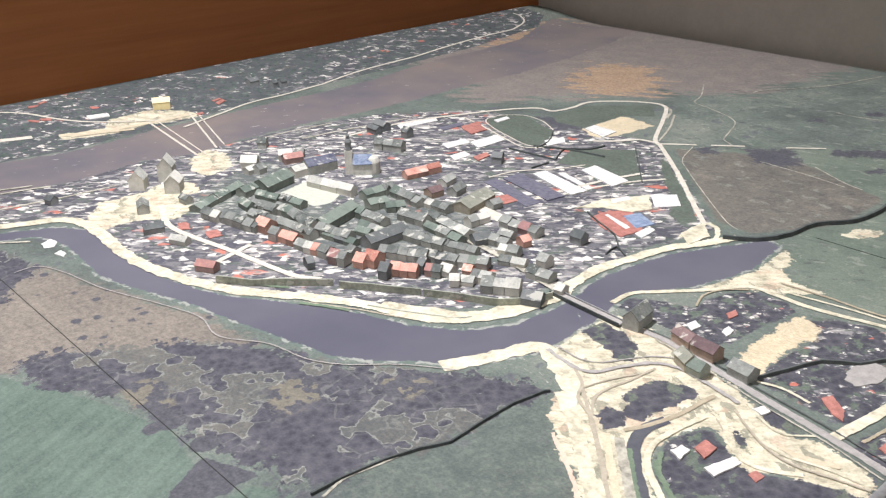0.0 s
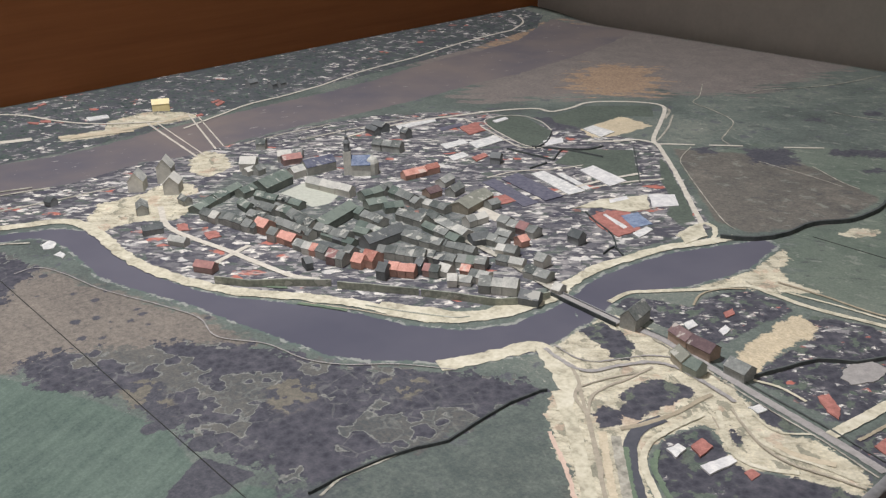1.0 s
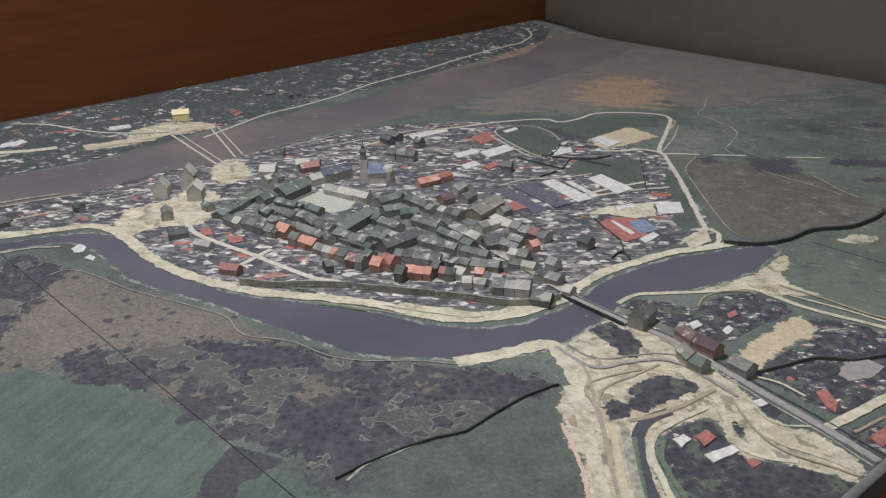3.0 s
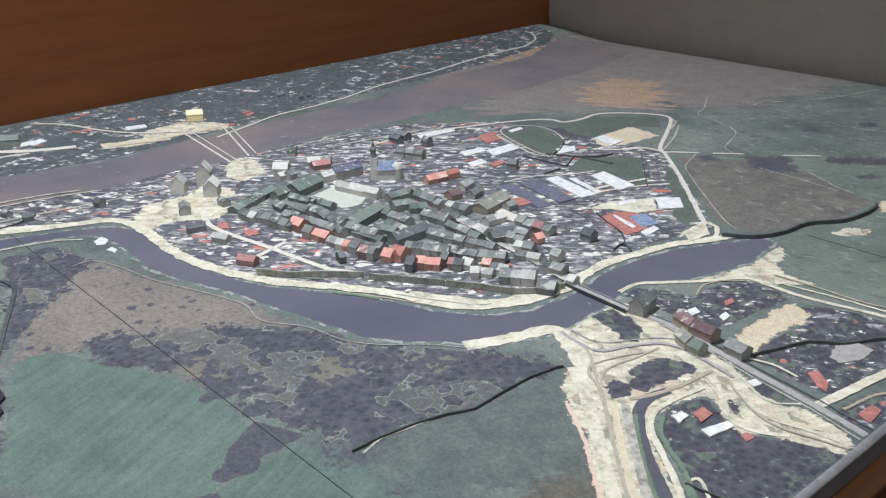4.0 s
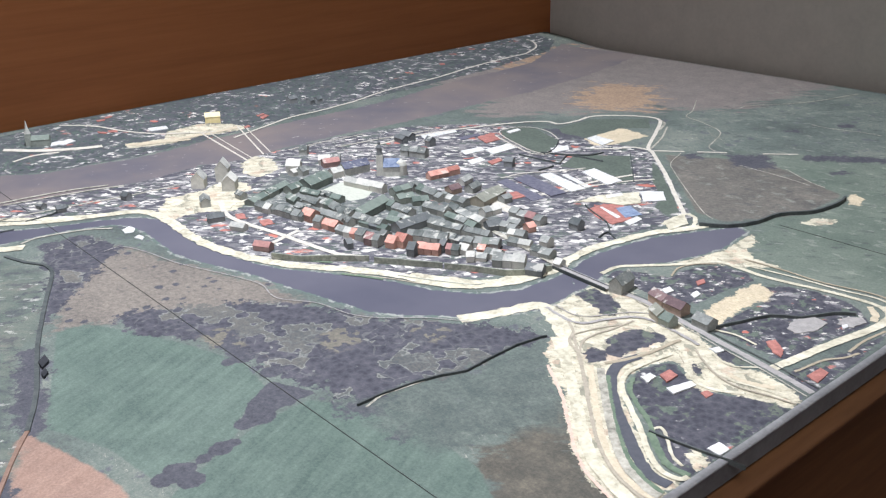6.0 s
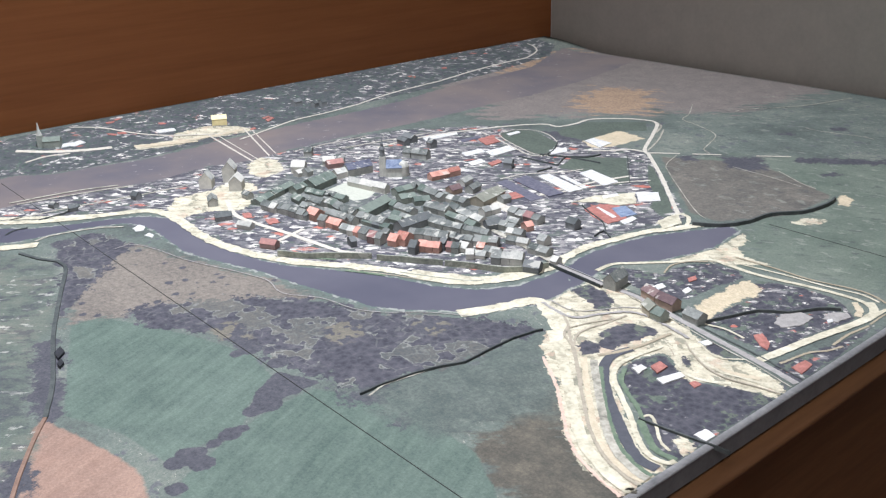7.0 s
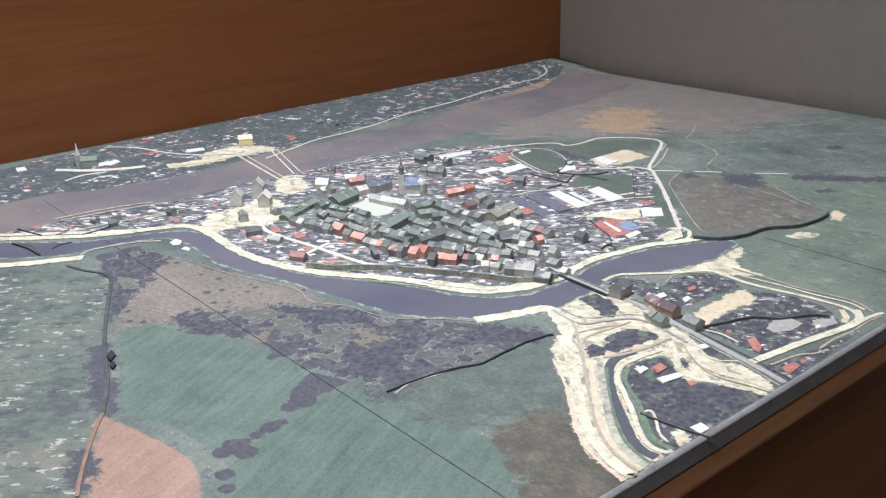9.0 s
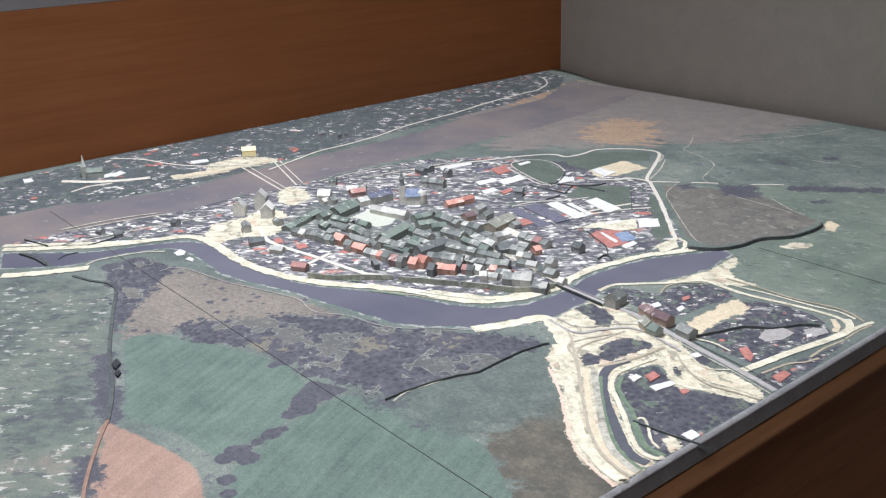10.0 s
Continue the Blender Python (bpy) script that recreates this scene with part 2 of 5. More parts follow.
    c = n.mix(zone_of("sandfield", 0.035, 0.002), c, n.ramp(grain, [(0.3, lin(176, 165, 142)), (0.7, lin(206, 194, 170))]))
    # pale sand with scrub left on it
    lines = n.noise(44.0, 6, 0.7, n.stretch(0.8, 1.5, 46))
    dune = n.ramp(lines, [(0.32, lin(126, 124, 112)), (0.41, lin(170, 165, 147)), (0.52, lin(192, 187, 168)), (0.66, lin(208, 204, 186))])
    dune = n.mix(n.math("MULTIPLY", n.step(n.noise(36.0, 5, 0.65, n.stretch(0.8, 1.3, -30)), 0.56, 0.60), 0.75), dune, n.ramp(grain, [(0.3, lin(104, 108, 98)), (0.7, lin(140, 138, 124))]))
    dune = n.mix(n.math("MULTIPLY", n.step(n.noise(23.0, 5, 0.6), 0.57, 0.62), 0.5), dune, lin(184, 160, 142))
    c = n.mix(zone_of("sand", 0.035, 0.001), c, dune)
    c = n.mix(zone_of("trees_e", 0.03, 0.001), c, n.mix(n.step(patch, 0.30, 0.335), n.ramp(grain, [(0.3, lin(78, 88, 82)), (0.7, lin(108, 114, 106))]), crown_tone))
    tone = n.math("ADD", n.math("MULTIPLY", n.noise(320.0, 4, 0.65), 0.6), n.math("MULTIPLY", n.noise(21.0, 5, 0.6), 0.4))
    c = n.mix(1.0, c, n.ramp(tone, [(0.34, (0.74, 0.75, 0.77, 1)), (0.5, (0.97, 0.97, 0.97, 1)), (0.66, (1.22, 1.21, 1.17, 1))]), "MULTIPLY")
    # water
    flow = n.noise(3.5, 4, 0.55)
    muddy = n.ramp(flow, [(0.35, lin(97, 95, 103)), (0.65, lin(120, 112, 110))])
    foam = n.math("MULTIPLY", n.step(n.noise(42.0, 4, 0.6, n.stretch(0.8, 2.2, 75)), 0.66, 0.69), 0.55)
    muddy = n.mix(foam, muddy, lin(176, 174, 170))
    shore = n.mix(n.step(n.noise(40.0, 4, 0.6), 0.48, 0.54), lin(92, 106, 102), lin(150, 154, 150))
    c = n.mix(zone_of("river_far", 0.03, 0.0015), c, muddy)
    blue = n.ramp(flow, [(0.35, lin(80, 81, 94)), (0.65, lin(94, 94, 105))])
    for name in ("river_w", "river_e"):
        c = n.mix(n.math("MULTIPLY", zone_of(name, 0.024, 0.001, 0.005), 0.8), c, shore)
    for name in ("river_w", "river_e"):
        c = n.mix(zone_of(name, 0.018, 0.001), c, blue)
    c = n.mix(zone_of("plaza", 0.004, 0.001), c, n.ramp(grain, [(0.3, lin(164, 168, 158)), (0.7, lin(188, 192, 182))]))
    n.bump(n.noise(400.0, 3), 0.12, 0.0005)
    return n.colour(c)


def sandy(name, low, mid, high):
    n = Net(name, 0.85, 0.2)
    f = n.math("ADD", n.math("MULTIPLY", n.noise(32.0, 5, 0.6), 0.6), n.math("MULTIPLY", n.noise(150.0, 4, 0.6), 0.4))
    n.bump(n.noise(500.0), 0.1, 0.0005)
    return n.colour(n.ramp(f, [(0.38, lin(*low)), (0.49, lin(*mid)), (0.64, lin(*high))]))


SAND = sandy("pale_sand", (158, 154, 138), (190, 186, 167), (210, 207, 192))
PALE = sandy("pale_gravel", (118, 118, 110), (158, 156, 146), (190, 188, 178))
ROAD = grained("pale_road", (170, 166, 156), (212, 208, 198), 90, 0.85)
WATER = grained("canal_water", (66, 70, 78), (86, 88, 96), 40, 0.6)
DIRT = grained("dirt_track", (170, 160, 140), (206, 196, 174), 80, 0.85)
TAN = grained("tan_track", (138, 130, 114), (172, 163, 144), 80, 0.85)
TAN_RIDGE = grained("tan_relief", (112, 90, 80), (140, 116, 104), 70, 0.8)
LANE = grained("sandy_lane", (142, 136, 124), (174, 167, 152), 90, 0.85)
VERGE = grained("green_verge", (80, 98, 86), (116, 132, 112), 80, 0.85)
GREY = grained("grey_road", (132, 130, 130), (166, 164, 162), 90, 0.8)
TOWN_WALL = grained("town_wall_grey", (96, 104, 100), (174, 178, 164), 45, 0.75, projected_fleck=0.5)
# dark grey stands in for strip faces that the overhead beam leaves unlit
RIDGE = grained("dark_relief", (54, 60, 62), (86, 92, 92), 70, 0.7, by_object=0.2)
BASTION = grained("dark_bastion", (34, 37, 42), (52, 54, 60), 70, 0.8)
SLAB = grained("slab_edge", (88, 89, 91), (110, 111, 113), 30, 0.6)
BORDER = grained("slab_border", (118, 120, 124), (160, 162, 164), 30, 0.6)
SEAM = grained("seam_shadow_gap", (48, 50, 50), (66, 68, 68), 30, 0.9)
PANEL = wood("veneer_panel", (138, 84, 46), (160, 100, 58), 2.0, 1.0, 0.45, "panel")
RIM = wood("veneer_rim", (92, 62, 40), (118, 84, 56), 26.0, 2.0, 0.55)
FLOOR = wood("dark_floor", (76, 42, 26), (112, 64, 41), 9.0, 1.2, 0.4)
WALL = grained("grey_wall_paint", (168, 164, 157), (182, 178, 170), 14, 0.8, 0.1)
WHITE = grained("white_wall_paint", (206, 208, 214), (216, 218, 222), 14, 0.8, 0.1)
FLAT = {"white": grained("projected_white", (176, 178, 182), (228, 228, 226), 90), "pale": grained("projected_pale", (164, 168, 172), (230, 230, 226), 120),
        "slate": grained("projected_slate", (70, 72, 90), (116, 116, 128), 130), "red": grained("projected_red", (124, 82, 80), (188, 130, 120), 110),
        "blue": grained("projected_blue", (78, 96, 128), (150, 166, 188), 110), "pink": grained("projected_pink", (182, 158, 144), (212, 192, 178), 110), "cream": SAND, "sand": DIRT, "grey": GREY}
# side colours run lighter than roofs to make up for weak light on uprights
SIDES = {k: grained("side_" + k, d, l, 70, 0.75, by_object=0.35) for k, d, l in
         (("g", (132, 136, 134), (178, 180, 176)), ("w", (170, 171, 168), (208, 207, 200)), ("d", (98, 103, 106), (132, 136, 138)),
          ("r", (146, 118, 108), (198, 158, 145)), ("p", (120, 104, 104), (160, 136, 132)), ("b", (152, 156, 152), (206, 206, 198)),
          ("m", (132, 118, 108), (172, 152, 138)), ("o", (136, 132, 120), (170, 164, 150)), ("y", (196, 184, 140), (226, 214, 170)),
          ("n", (106, 115, 111), (148, 155, 148)))}
ROOFS = {k: grained("roof_" + k, d, l, 75, 0.75, by_object=0.4, projected_fleck=0.55) for k, d, l in
         (("g", (76, 83, 82), (134, 138, 136)), ("w", (134, 138, 136), (196, 196, 190)), ("d", (78, 84, 86), (112, 116, 118)),
          ("r", (154, 104, 94), (214, 162, 149)), ("p", (136, 104, 104), (182, 136, 128)), ("b", (74, 78, 96), (120, 124, 140)),
          ("m", (92, 76, 80), (128, 108, 108)), ("o", (104, 108, 102), (140, 142, 132)), ("y", (206, 192, 142), (232, 220, 176)),
          ("n", (84, 97, 92), (120, 131, 124)))}
BLUE_ROOF = grained("roof_blue", (58, 76, 112), (142, 156, 176), 70, 0.6)


# ---- shapes ----
def mesh_of(name, bm):
    me = bpy.data.meshes.new(name)
    bm.to_mesh(me)
    bm.free()
    return me


def part(name, bm, material, parent, label=""):
    ob = new(name, mesh_of(name, bm))
    ob.data.materials.append(material)
    ob.parent = parent
    if label:
        ob["label"] = label
    return ob


def thing(name, bm, material, label, category, group="", kind=""):
    ob = new(name, mesh_of(name, bm))
    ob.data.materials.append(material)
    return tagged(ob, label, category, group, kind)


def base(name, m, label, category, group=""):
    ob = new(name)
    ob.matrix_world = m
    ob.empty_display_size = 0.01
    return tagged(ob, label, category, group)


def box(bm, x0, x1, y0, y1, z0, z1, bevel=0.0):
    got = bmesh.ops.create_cube(bm, size=1, matrix=Matrix.Translation(((x0 + x1) / 2, (y0 + y1) / 2, (z0 + z1) / 2))
                                @ Matrix.Diagonal((x1 - x0, y1 - y0, z1 - z0, 1)))
    if bevel:
        edges = list({e for v in got["verts"] for e in v.link_edges})
        bmesh.ops.bevel(bm, geom=edges, offset=bevel, segments=2, affect="EDGES")
    return bm


def prism(bm, outline, z0, z1):
    low = [bm.verts.new((x, y, z0)) for x, y in outline]
    top = [bm.verts.new((x, y, z1)) for x, y in outline]
    n = len(outline)
    for i in range(n):
        bm.faces.new((low[i], low[(i + 1) % n], top[(i + 1) % n], top[i]))
    bm.faces.new(top)
    bm.faces.new(low[::-1])
    bmesh.ops.recalc_face_normals(bm, faces=bm.faces)
    return bm


def lathe(bm, rings, sides=12, x=0.0, y=0.0):
    loops = []
    for r, z in rings:
        loops.append([bm.verts.new((x + r * math.cos(2 * math.pi * i / sides), y + r * math.sin(2 * math.pi * i / sides), z)) for i in range(sides)])
    for a, b in zip(loops, loops[1:]):
        for i in range(sides):
            bm.faces.new((a[i], a[(i + 1) % sides], b[(i + 1) % sides], b[i]))
    bm.faces.new(loops[-1])
    bm.faces.new(loops[0][::-1])
    return bm


def ground_z(x, y):
    """Height of the relief: flat, with a bank that climbs to the wooden panel."""
    k = np.clip((0.30 - np.asarray(x)) / 0.27, 0, 1)
    return 0.027 * k * k * (3 - 2 * k)


def smooth(points, step=0.008):
    """A gentle curve through the given plan points."""
    p = [Vector(q) for q in points]
    p = [p[0] * 2 - p[1]] + p + [p[-1] * 2 - p[-2]]
    out = []
    for a, b, c, d in zip(p, p[1:], p[2:], p[3:]):
        n = max(2, int((c - b).length / step))
        for i in range(n):
            t = i / n
            out.append(0.5 * ((2 * b) + (c - a) * t + (2 * a - 5 * b + 4 * c - d) * t * t + (3 * b - a - 3 * c + d) * t ** 3))
    return out + [p[-2]]


# ---- the table's relief map ----
X0, X1, Y0, Y1 = 0.0, 1.9, -2.95, -0.035
ZONES = {}


def zone(name, outline):
    ZONES.setdefault(name, []).append(np.array(outline))


zone("brownland", [(0.2, -0.75), (0.2, -0.01), (1.1, -0.01), (1.05, -0.45), (0.85, -0.6), (0.6, -0.75)])
zone("river_far", [(0.260, -2.204), (0.259, -2.132), (0.264, -2.058), (0.267, -1.980), (0.312, -1.915), (0.323, -1.821), (0.349, -1.715), (0.341, -1.603), (0.330, -1.532), (0.332, -1.396), (0.330, -1.248), (0.333, -1.092), (0.323, -0.938), (0.293, -0.801), (0.276, -0.667), (0.279, -0.545), (0.263, -0.370), (0.212, -0.248), (0.162, -0.116), (0.419, -0.019), (0.474, -0.207), (0.515, -0.421), (0.538, -0.648), (0.532, -0.784), (0.539, -0.945), (0.537, -1.127), (0.520, -1.303), (0.521, -1.442), (0.533, -1.548), (0.506, -1.641), (0.522, -1.781), (0.470, -1.992), (0.466, -2.188), (0.456, -2.251)])
zone("river_w", [(0.513, -2.189), (0.596, -2.104), (0.635, -2.061), (0.667, -1.991), (0.692, -1.928), (0.721, -1.879), (0.763, -1.856), (0.826, -1.857), (0.906, -1.864), (0.997, -1.854), (1.069, -1.836), (1.116, -1.818), (1.189, -1.769), (1.266, -1.726), (1.350, -1.693), (1.407, -1.654), (1.437, -1.602), (1.444, -1.532), (1.441, -1.490), (1.497, -1.539), (1.506, -1.597), (1.506, -1.630), (1.478, -1.681), (1.438, -1.732), (1.409, -1.756), (1.374, -1.787), (1.341, -1.809), (1.280, -1.823), (1.219, -1.839), (1.166, -1.851), (1.108, -1.861), (1.046, -1.883), (0.992, -1.899), (0.940, -1.913), (0.878, -1.910), (0.810, -1.905), (0.760, -1.911), (0.725, -1.931), (0.703, -1.982), (0.689, -2.024), (0.687, -2.070), (0.680, -2.112), (0.644, -2.166), (0.602, -2.217)])
zone("river_e", [(1.440, -1.499), (1.431, -1.452), (1.427, -1.402), (1.434, -1.346), (1.448, -1.281), (1.474, -1.229), (1.501, -1.176), (1.510, -1.144), (1.541, -1.157), (1.549, -1.208), (1.553, -1.252), (1.543, -1.302), (1.529, -1.351), (1.503, -1.397), (1.485, -1.430), (1.488, -1.464), (1.498, -1.504), (1.501, -1.543)])
zone("green_a", [(1.087, -2.168), (1.091, -2.127), (1.167, -2.083), (1.255, -2.048), (1.345, -2.020), (1.439, -2.033), (1.456, -2.084), (1.502, -2.120), (1.504, -2.178), (1.509, -2.220), (1.418, -2.232), (1.327, -2.269)])
zone("green_b", [(1.483, -2.009), (1.528, -1.983), (1.604, -1.924), (1.658, -1.950), (1.727, -1.953), (1.816, -1.997), (1.880, -2.042), (1.660, -2.287), (1.549, -2.221), (1.519, -2.162), (1.493, -2.088)])
zone("orange", [(1.319, -2.288), (1.342, -2.285), (1.392, -2.271), (1.462, -2.256), (1.512, -2.251), (1.558, -2.265), (1.583, -2.276), (1.610, -2.285), (1.493, -2.413), (1.460, -2.390), (1.426, -2.368), (1.381, -2.344), (1.339, -2.316)])
zone("forest", [(1.092, -2.085), (1.098, -2.056), (1.128, -2.008), (1.165, -1.953), (1.218, -1.885), (1.290, -1.842), (1.355, -1.820), (1.429, -1.761), (1.501, -1.703), (1.552, -1.677), (1.569, -1.680), (1.560, -1.760), (1.562, -1.820), (1.543, -1.892), (1.530, -1.955), (1.520, -1.976), (1.477, -1.977), (1.446, -1.995), (1.408, -2.005), (1.371, -2.006), (1.327, -2.014), (1.289, -2.027), (1.245, -2.032), (1.220, -2.059), (1.177, -2.086), (1.129, -2.087)])
zone("forest", [(0.765, -2.076), (0.721, -2.004), (0.791, -1.968), (0.860, -1.970), (0.891, -2.019), (0.962, -2.081), (1.002, -2.123), (1.054, -2.172), (0.977, -2.149), (0.861, -2.096)])
zone("clearing", [(1.245, -2.032), (1.238, -2.016), (1.241, -1.986), (1.267, -1.980), (1.310, -1.993), (1.343, -2.009), (1.331, -2.022), (1.288, -2.028)])
zone("clearing", [(1.347, -1.907), (1.350, -1.874), (1.367, -1.844), (1.403, -1.866), (1.412, -1.914), (1.381, -1.918)])
zone("clearing", [(1.420, -1.801), (1.438, -1.769), (1.473, -1.763), (1.479, -1.804), (1.451, -1.816)])
zone("stadium", [(0.770, -0.993), (0.773, -0.945), (0.808, -0.919), (0.903, -0.951), (0.926, -0.957), (0.962, -1.018), (0.969, -1.056), (0.941, -1.064), (0.876, -1.047), (0.811, -1.027)])
zone("pitch", [(0.854, -0.882), (0.850, -0.770), (0.951, -0.666), (1.009, -0.733), (0.960, -0.773), (0.950, -0.899), (0.889, -0.907)])
zone("greenblock", [(1.061, -1.103), (1.027, -1.013), (1.117, -0.944), (1.232, -1.073), (1.222, -1.111), (1.140, -1.080), (1.100, -1.089)])
zone("greenblock", [(1.165, -0.928), (1.215, -0.970), (1.341, -1.092), (1.401, -1.155), (1.393, -1.186), (1.354, -1.164), (1.324, -1.108), (1.255, -1.044)])
zone("sandfield", [(0.957, -0.906), (0.959, -0.774), (1.048, -0.791), (1.039, -0.854), (1.033, -0.902), (1.012, -0.935)])
zone("dark_w", [(1.257, -0.795), (1.321, -0.732), (1.382, -0.806), (1.360, -0.839), (1.308, -0.849)])
zone("dark_w", [(1.372, -0.695), (1.426, -0.642), (1.484, -0.597), (1.539, -0.555), (1.556, -0.587), (1.495, -0.641), (1.438, -0.685), (1.400, -0.717)])
zone("dark_w", [(1.179, -0.852), (1.210, -0.828), (1.240, -0.849), (1.220, -0.874)])
zone("dark_w", [(1.473, -0.750), (1.489, -0.722), (1.509, -0.737), (1.492, -0.765)])
zone("dark_w", [(1.299, -0.410), (1.329, -0.382), (1.344, -0.405), (1.318, -0.429)])
zone("dark_w", [(1.242, -0.532), (1.261, -0.506), (1.275, -0.529), (1.257, -0.546)])
zone("dark_w", [(0.857, -0.886), (0.938, -0.889), (1.006, -0.935), (1.052, -0.976), (1.004, -1.023), (0.962, -1.018), (0.921, -0.948), (0.831, -0.911)])
zone("sand", [(0.553, -1.567), (0.524, -1.518), (0.579, -1.504), (0.653, -1.536), (0.669, -1.592), (0.623, -1.603)])
zone("sand", [(0.649, -1.692), (0.655, -1.652), (0.690, -1.629), (0.729, -1.645), (0.725, -1.693), (0.689, -1.729)])
zone("dark_meadow", [(1.536, -1.970), (1.548, -1.896), (1.568, -1.825), (1.567, -1.767), (1.573, -1.696), (1.627, -1.736), (1.684, -1.777), (1.743, -1.833), (1.712, -1.852), (1.691, -1.906), (1.672, -1.970), (1.607, -1.975)])
zone("sandfield", [(1.567, -0.871), (1.571, -0.846), (1.597, -0.861), (1.611, -0.904), (1.593, -0.903)])
zone("sand", [(1.579, -1.052), (1.592, -1.008), (1.619, -0.990), (1.623, -1.021), (1.601, -1.053)])
zone("forest_tail", [(1.413, -2.017), (1.476, -1.993), (1.477, -2.043), (1.493, -2.088), (1.476, -2.096), (1.441, -2.067)])
zone("town", [(0.524, -1.796), (0.497, -1.682), (0.525, -1.543), (0.529, -1.309), (0.578, -1.121), (0.711, -0.953), (0.898, -0.931), (1.106, -0.874), (1.216, -0.960), (1.439, -1.165), (1.404, -1.312), (1.398, -1.415), (1.401, -1.479), (1.391, -1.527), (1.364, -1.611), (1.302, -1.676), (1.158, -1.770), (1.061, -1.831), (0.936, -1.857), (0.813, -1.849), (0.692, -1.848), (0.570, -2.022), (0.458, -2.069), (0.470, -1.948)])
zone("sand", [(0.212, -1.578), (0.203, -1.486), (0.245, -1.419), (0.297, -1.399), (0.305, -1.453), (0.284, -1.522), (0.295, -1.605), (0.265, -1.701), (0.237, -1.693), (0.249, -1.597)])
zone("old_town", [(0.771, -1.700), (0.698, -1.576), (0.674, -1.475), (0.769, -1.475), (0.832, -1.519), (0.955, -1.516), (0.934, -1.406), (1.069, -1.375), (1.184, -1.400), (1.302, -1.460), (1.208, -1.469), (1.267, -1.537), (1.107, -1.630), (0.904, -1.683)])
zone("sand", [(1.533, -1.363), (1.550, -1.303), (1.558, -1.255), (1.554, -1.206), (1.551, -1.160), (1.576, -1.180), (1.586, -1.226), (1.612, -1.246), (1.661, -1.249), (1.620, -1.292), (1.585, -1.309)])
zone("town", [(0.452, -2.170), (0.460, -2.103), (0.464, -2.044), (0.485, -1.938), (0.532, -1.785), (0.688, -1.843), (0.640, -1.942), (0.556, -2.066), (0.474, -2.177)])
zone("sand", [(0.658, -1.794), (0.664, -1.713), (0.736, -1.679), (0.801, -1.690), (0.813, -1.736), (0.774, -1.789), (0.777, -1.833), (0.749, -1.861)])
zone("sand", [(1.496, -1.608), (1.500, -1.540), (1.496, -1.495), (1.523, -1.485), (1.571, -1.491), (1.634, -1.512), (1.701, -1.527), (1.747, -1.549), (1.796, -1.569), (1.825, -1.557), (1.877, -1.572), (1.889, -1.584), (1.889, -1.610), (1.865, -1.615), (1.827, -1.629), (1.798, -1.648), (1.776, -1.645), (1.748, -1.621), (1.725, -1.611), (1.716, -1.628), (1.711, -1.659), (1.714, -1.690), (1.733, -1.725), (1.766, -1.749), (1.804, -1.775), (1.842, -1.807), (1.868, -1.818), (1.885, -1.815), (1.889, -1.806), (1.889, -1.825), (1.889, -1.855), (1.889, -1.885), (1.889, -1.900), (1.855, -1.893), (1.812, -1.879), (1.771, -1.853), (1.726, -1.813), (1.687, -1.774), (1.649, -1.759), (1.629, -1.734), (1.598, -1.718), (1.578, -1.682), (1.575, -1.650), (1.537, -1.629)])
zone("trees_e", [(1.506, -1.551), (1.509, -1.517), (1.544, -1.518), (1.575, -1.533), (1.594, -1.569), (1.579, -1.576), (1.555, -1.566), (1.529, -1.560)])
zone("trees_e", [(1.626, -1.638), (1.632, -1.602), (1.640, -1.573), (1.673, -1.562), (1.687, -1.573), (1.680, -1.611), (1.674, -1.654), (1.652, -1.660), (1.643, -1.639)])
zone("trees_e", [(1.634, -1.680), (1.633, -1.659), (1.651, -1.661), (1.670, -1.675), (1.657, -1.693)])
zone("trees_e", [(1.736, -1.545), (1.756, -1.537), (1.788, -1.547), (1.808, -1.547), (1.789, -1.564), (1.765, -1.563)])
zone("trees_e", [(1.737, -1.593), (1.759, -1.601), (1.781, -1.619), (1.770, -1.621)])
zone("suburb", [(1.494, -1.472), (1.489, -1.442), (1.530, -1.414), (1.567, -1.405), (1.561, -1.375), (1.567, -1.343), (1.593, -1.312), (1.634, -1.306), (1.661, -1.318), (1.659, -1.338), (1.649, -1.409), (1.648, -1.450), (1.640, -1.465), (1.601, -1.472), (1.551, -1.470), (1.525, -1.469)])
zone("suburb", [(1.676, -1.320), (1.735, -1.296), (1.787, -1.292), (1.820, -1.308), (1.845, -1.331), (1.849, -1.348), (1.832, -1.420), (1.827, -1.503), (1.815, -1.511), (1.777, -1.509), (1.714, -1.504), (1.706, -1.461), (1.712, -1.373)])
zone("suburb", [(1.845, -1.551), (1.846, -1.517), (1.859, -1.464), (1.870, -1.420), (1.875, -1.364), (1.877, -1.333), (1.887, -1.448), (1.889, -1.528), (1.889, -1.557)])
zone("sandfield", [(1.672, -1.482), (1.666, -1.421), (1.666, -1.341), (1.671, -1.325), (1.703, -1.339), (1.711, -1.371), (1.705, -1.410), (1.705, -1.456), (1.707, -1.488), (1.696, -1.494)])
zone("allot", [(1.723, -1.701), (1.713, -1.658), (1.730, -1.616), (1.757, -1.630), (1.783, -1.647), (1.805, -1.645), (1.836, -1.625), (1.871, -1.611), (1.889, -1.610), (1.889, -1.663), (1.889, -1.729), (1.889, -1.780), (1.889, -1.803), (1.871, -1.807), (1.843, -1.790), (1.815, -1.763), (1.782, -1.739), (1.748, -1.725)])
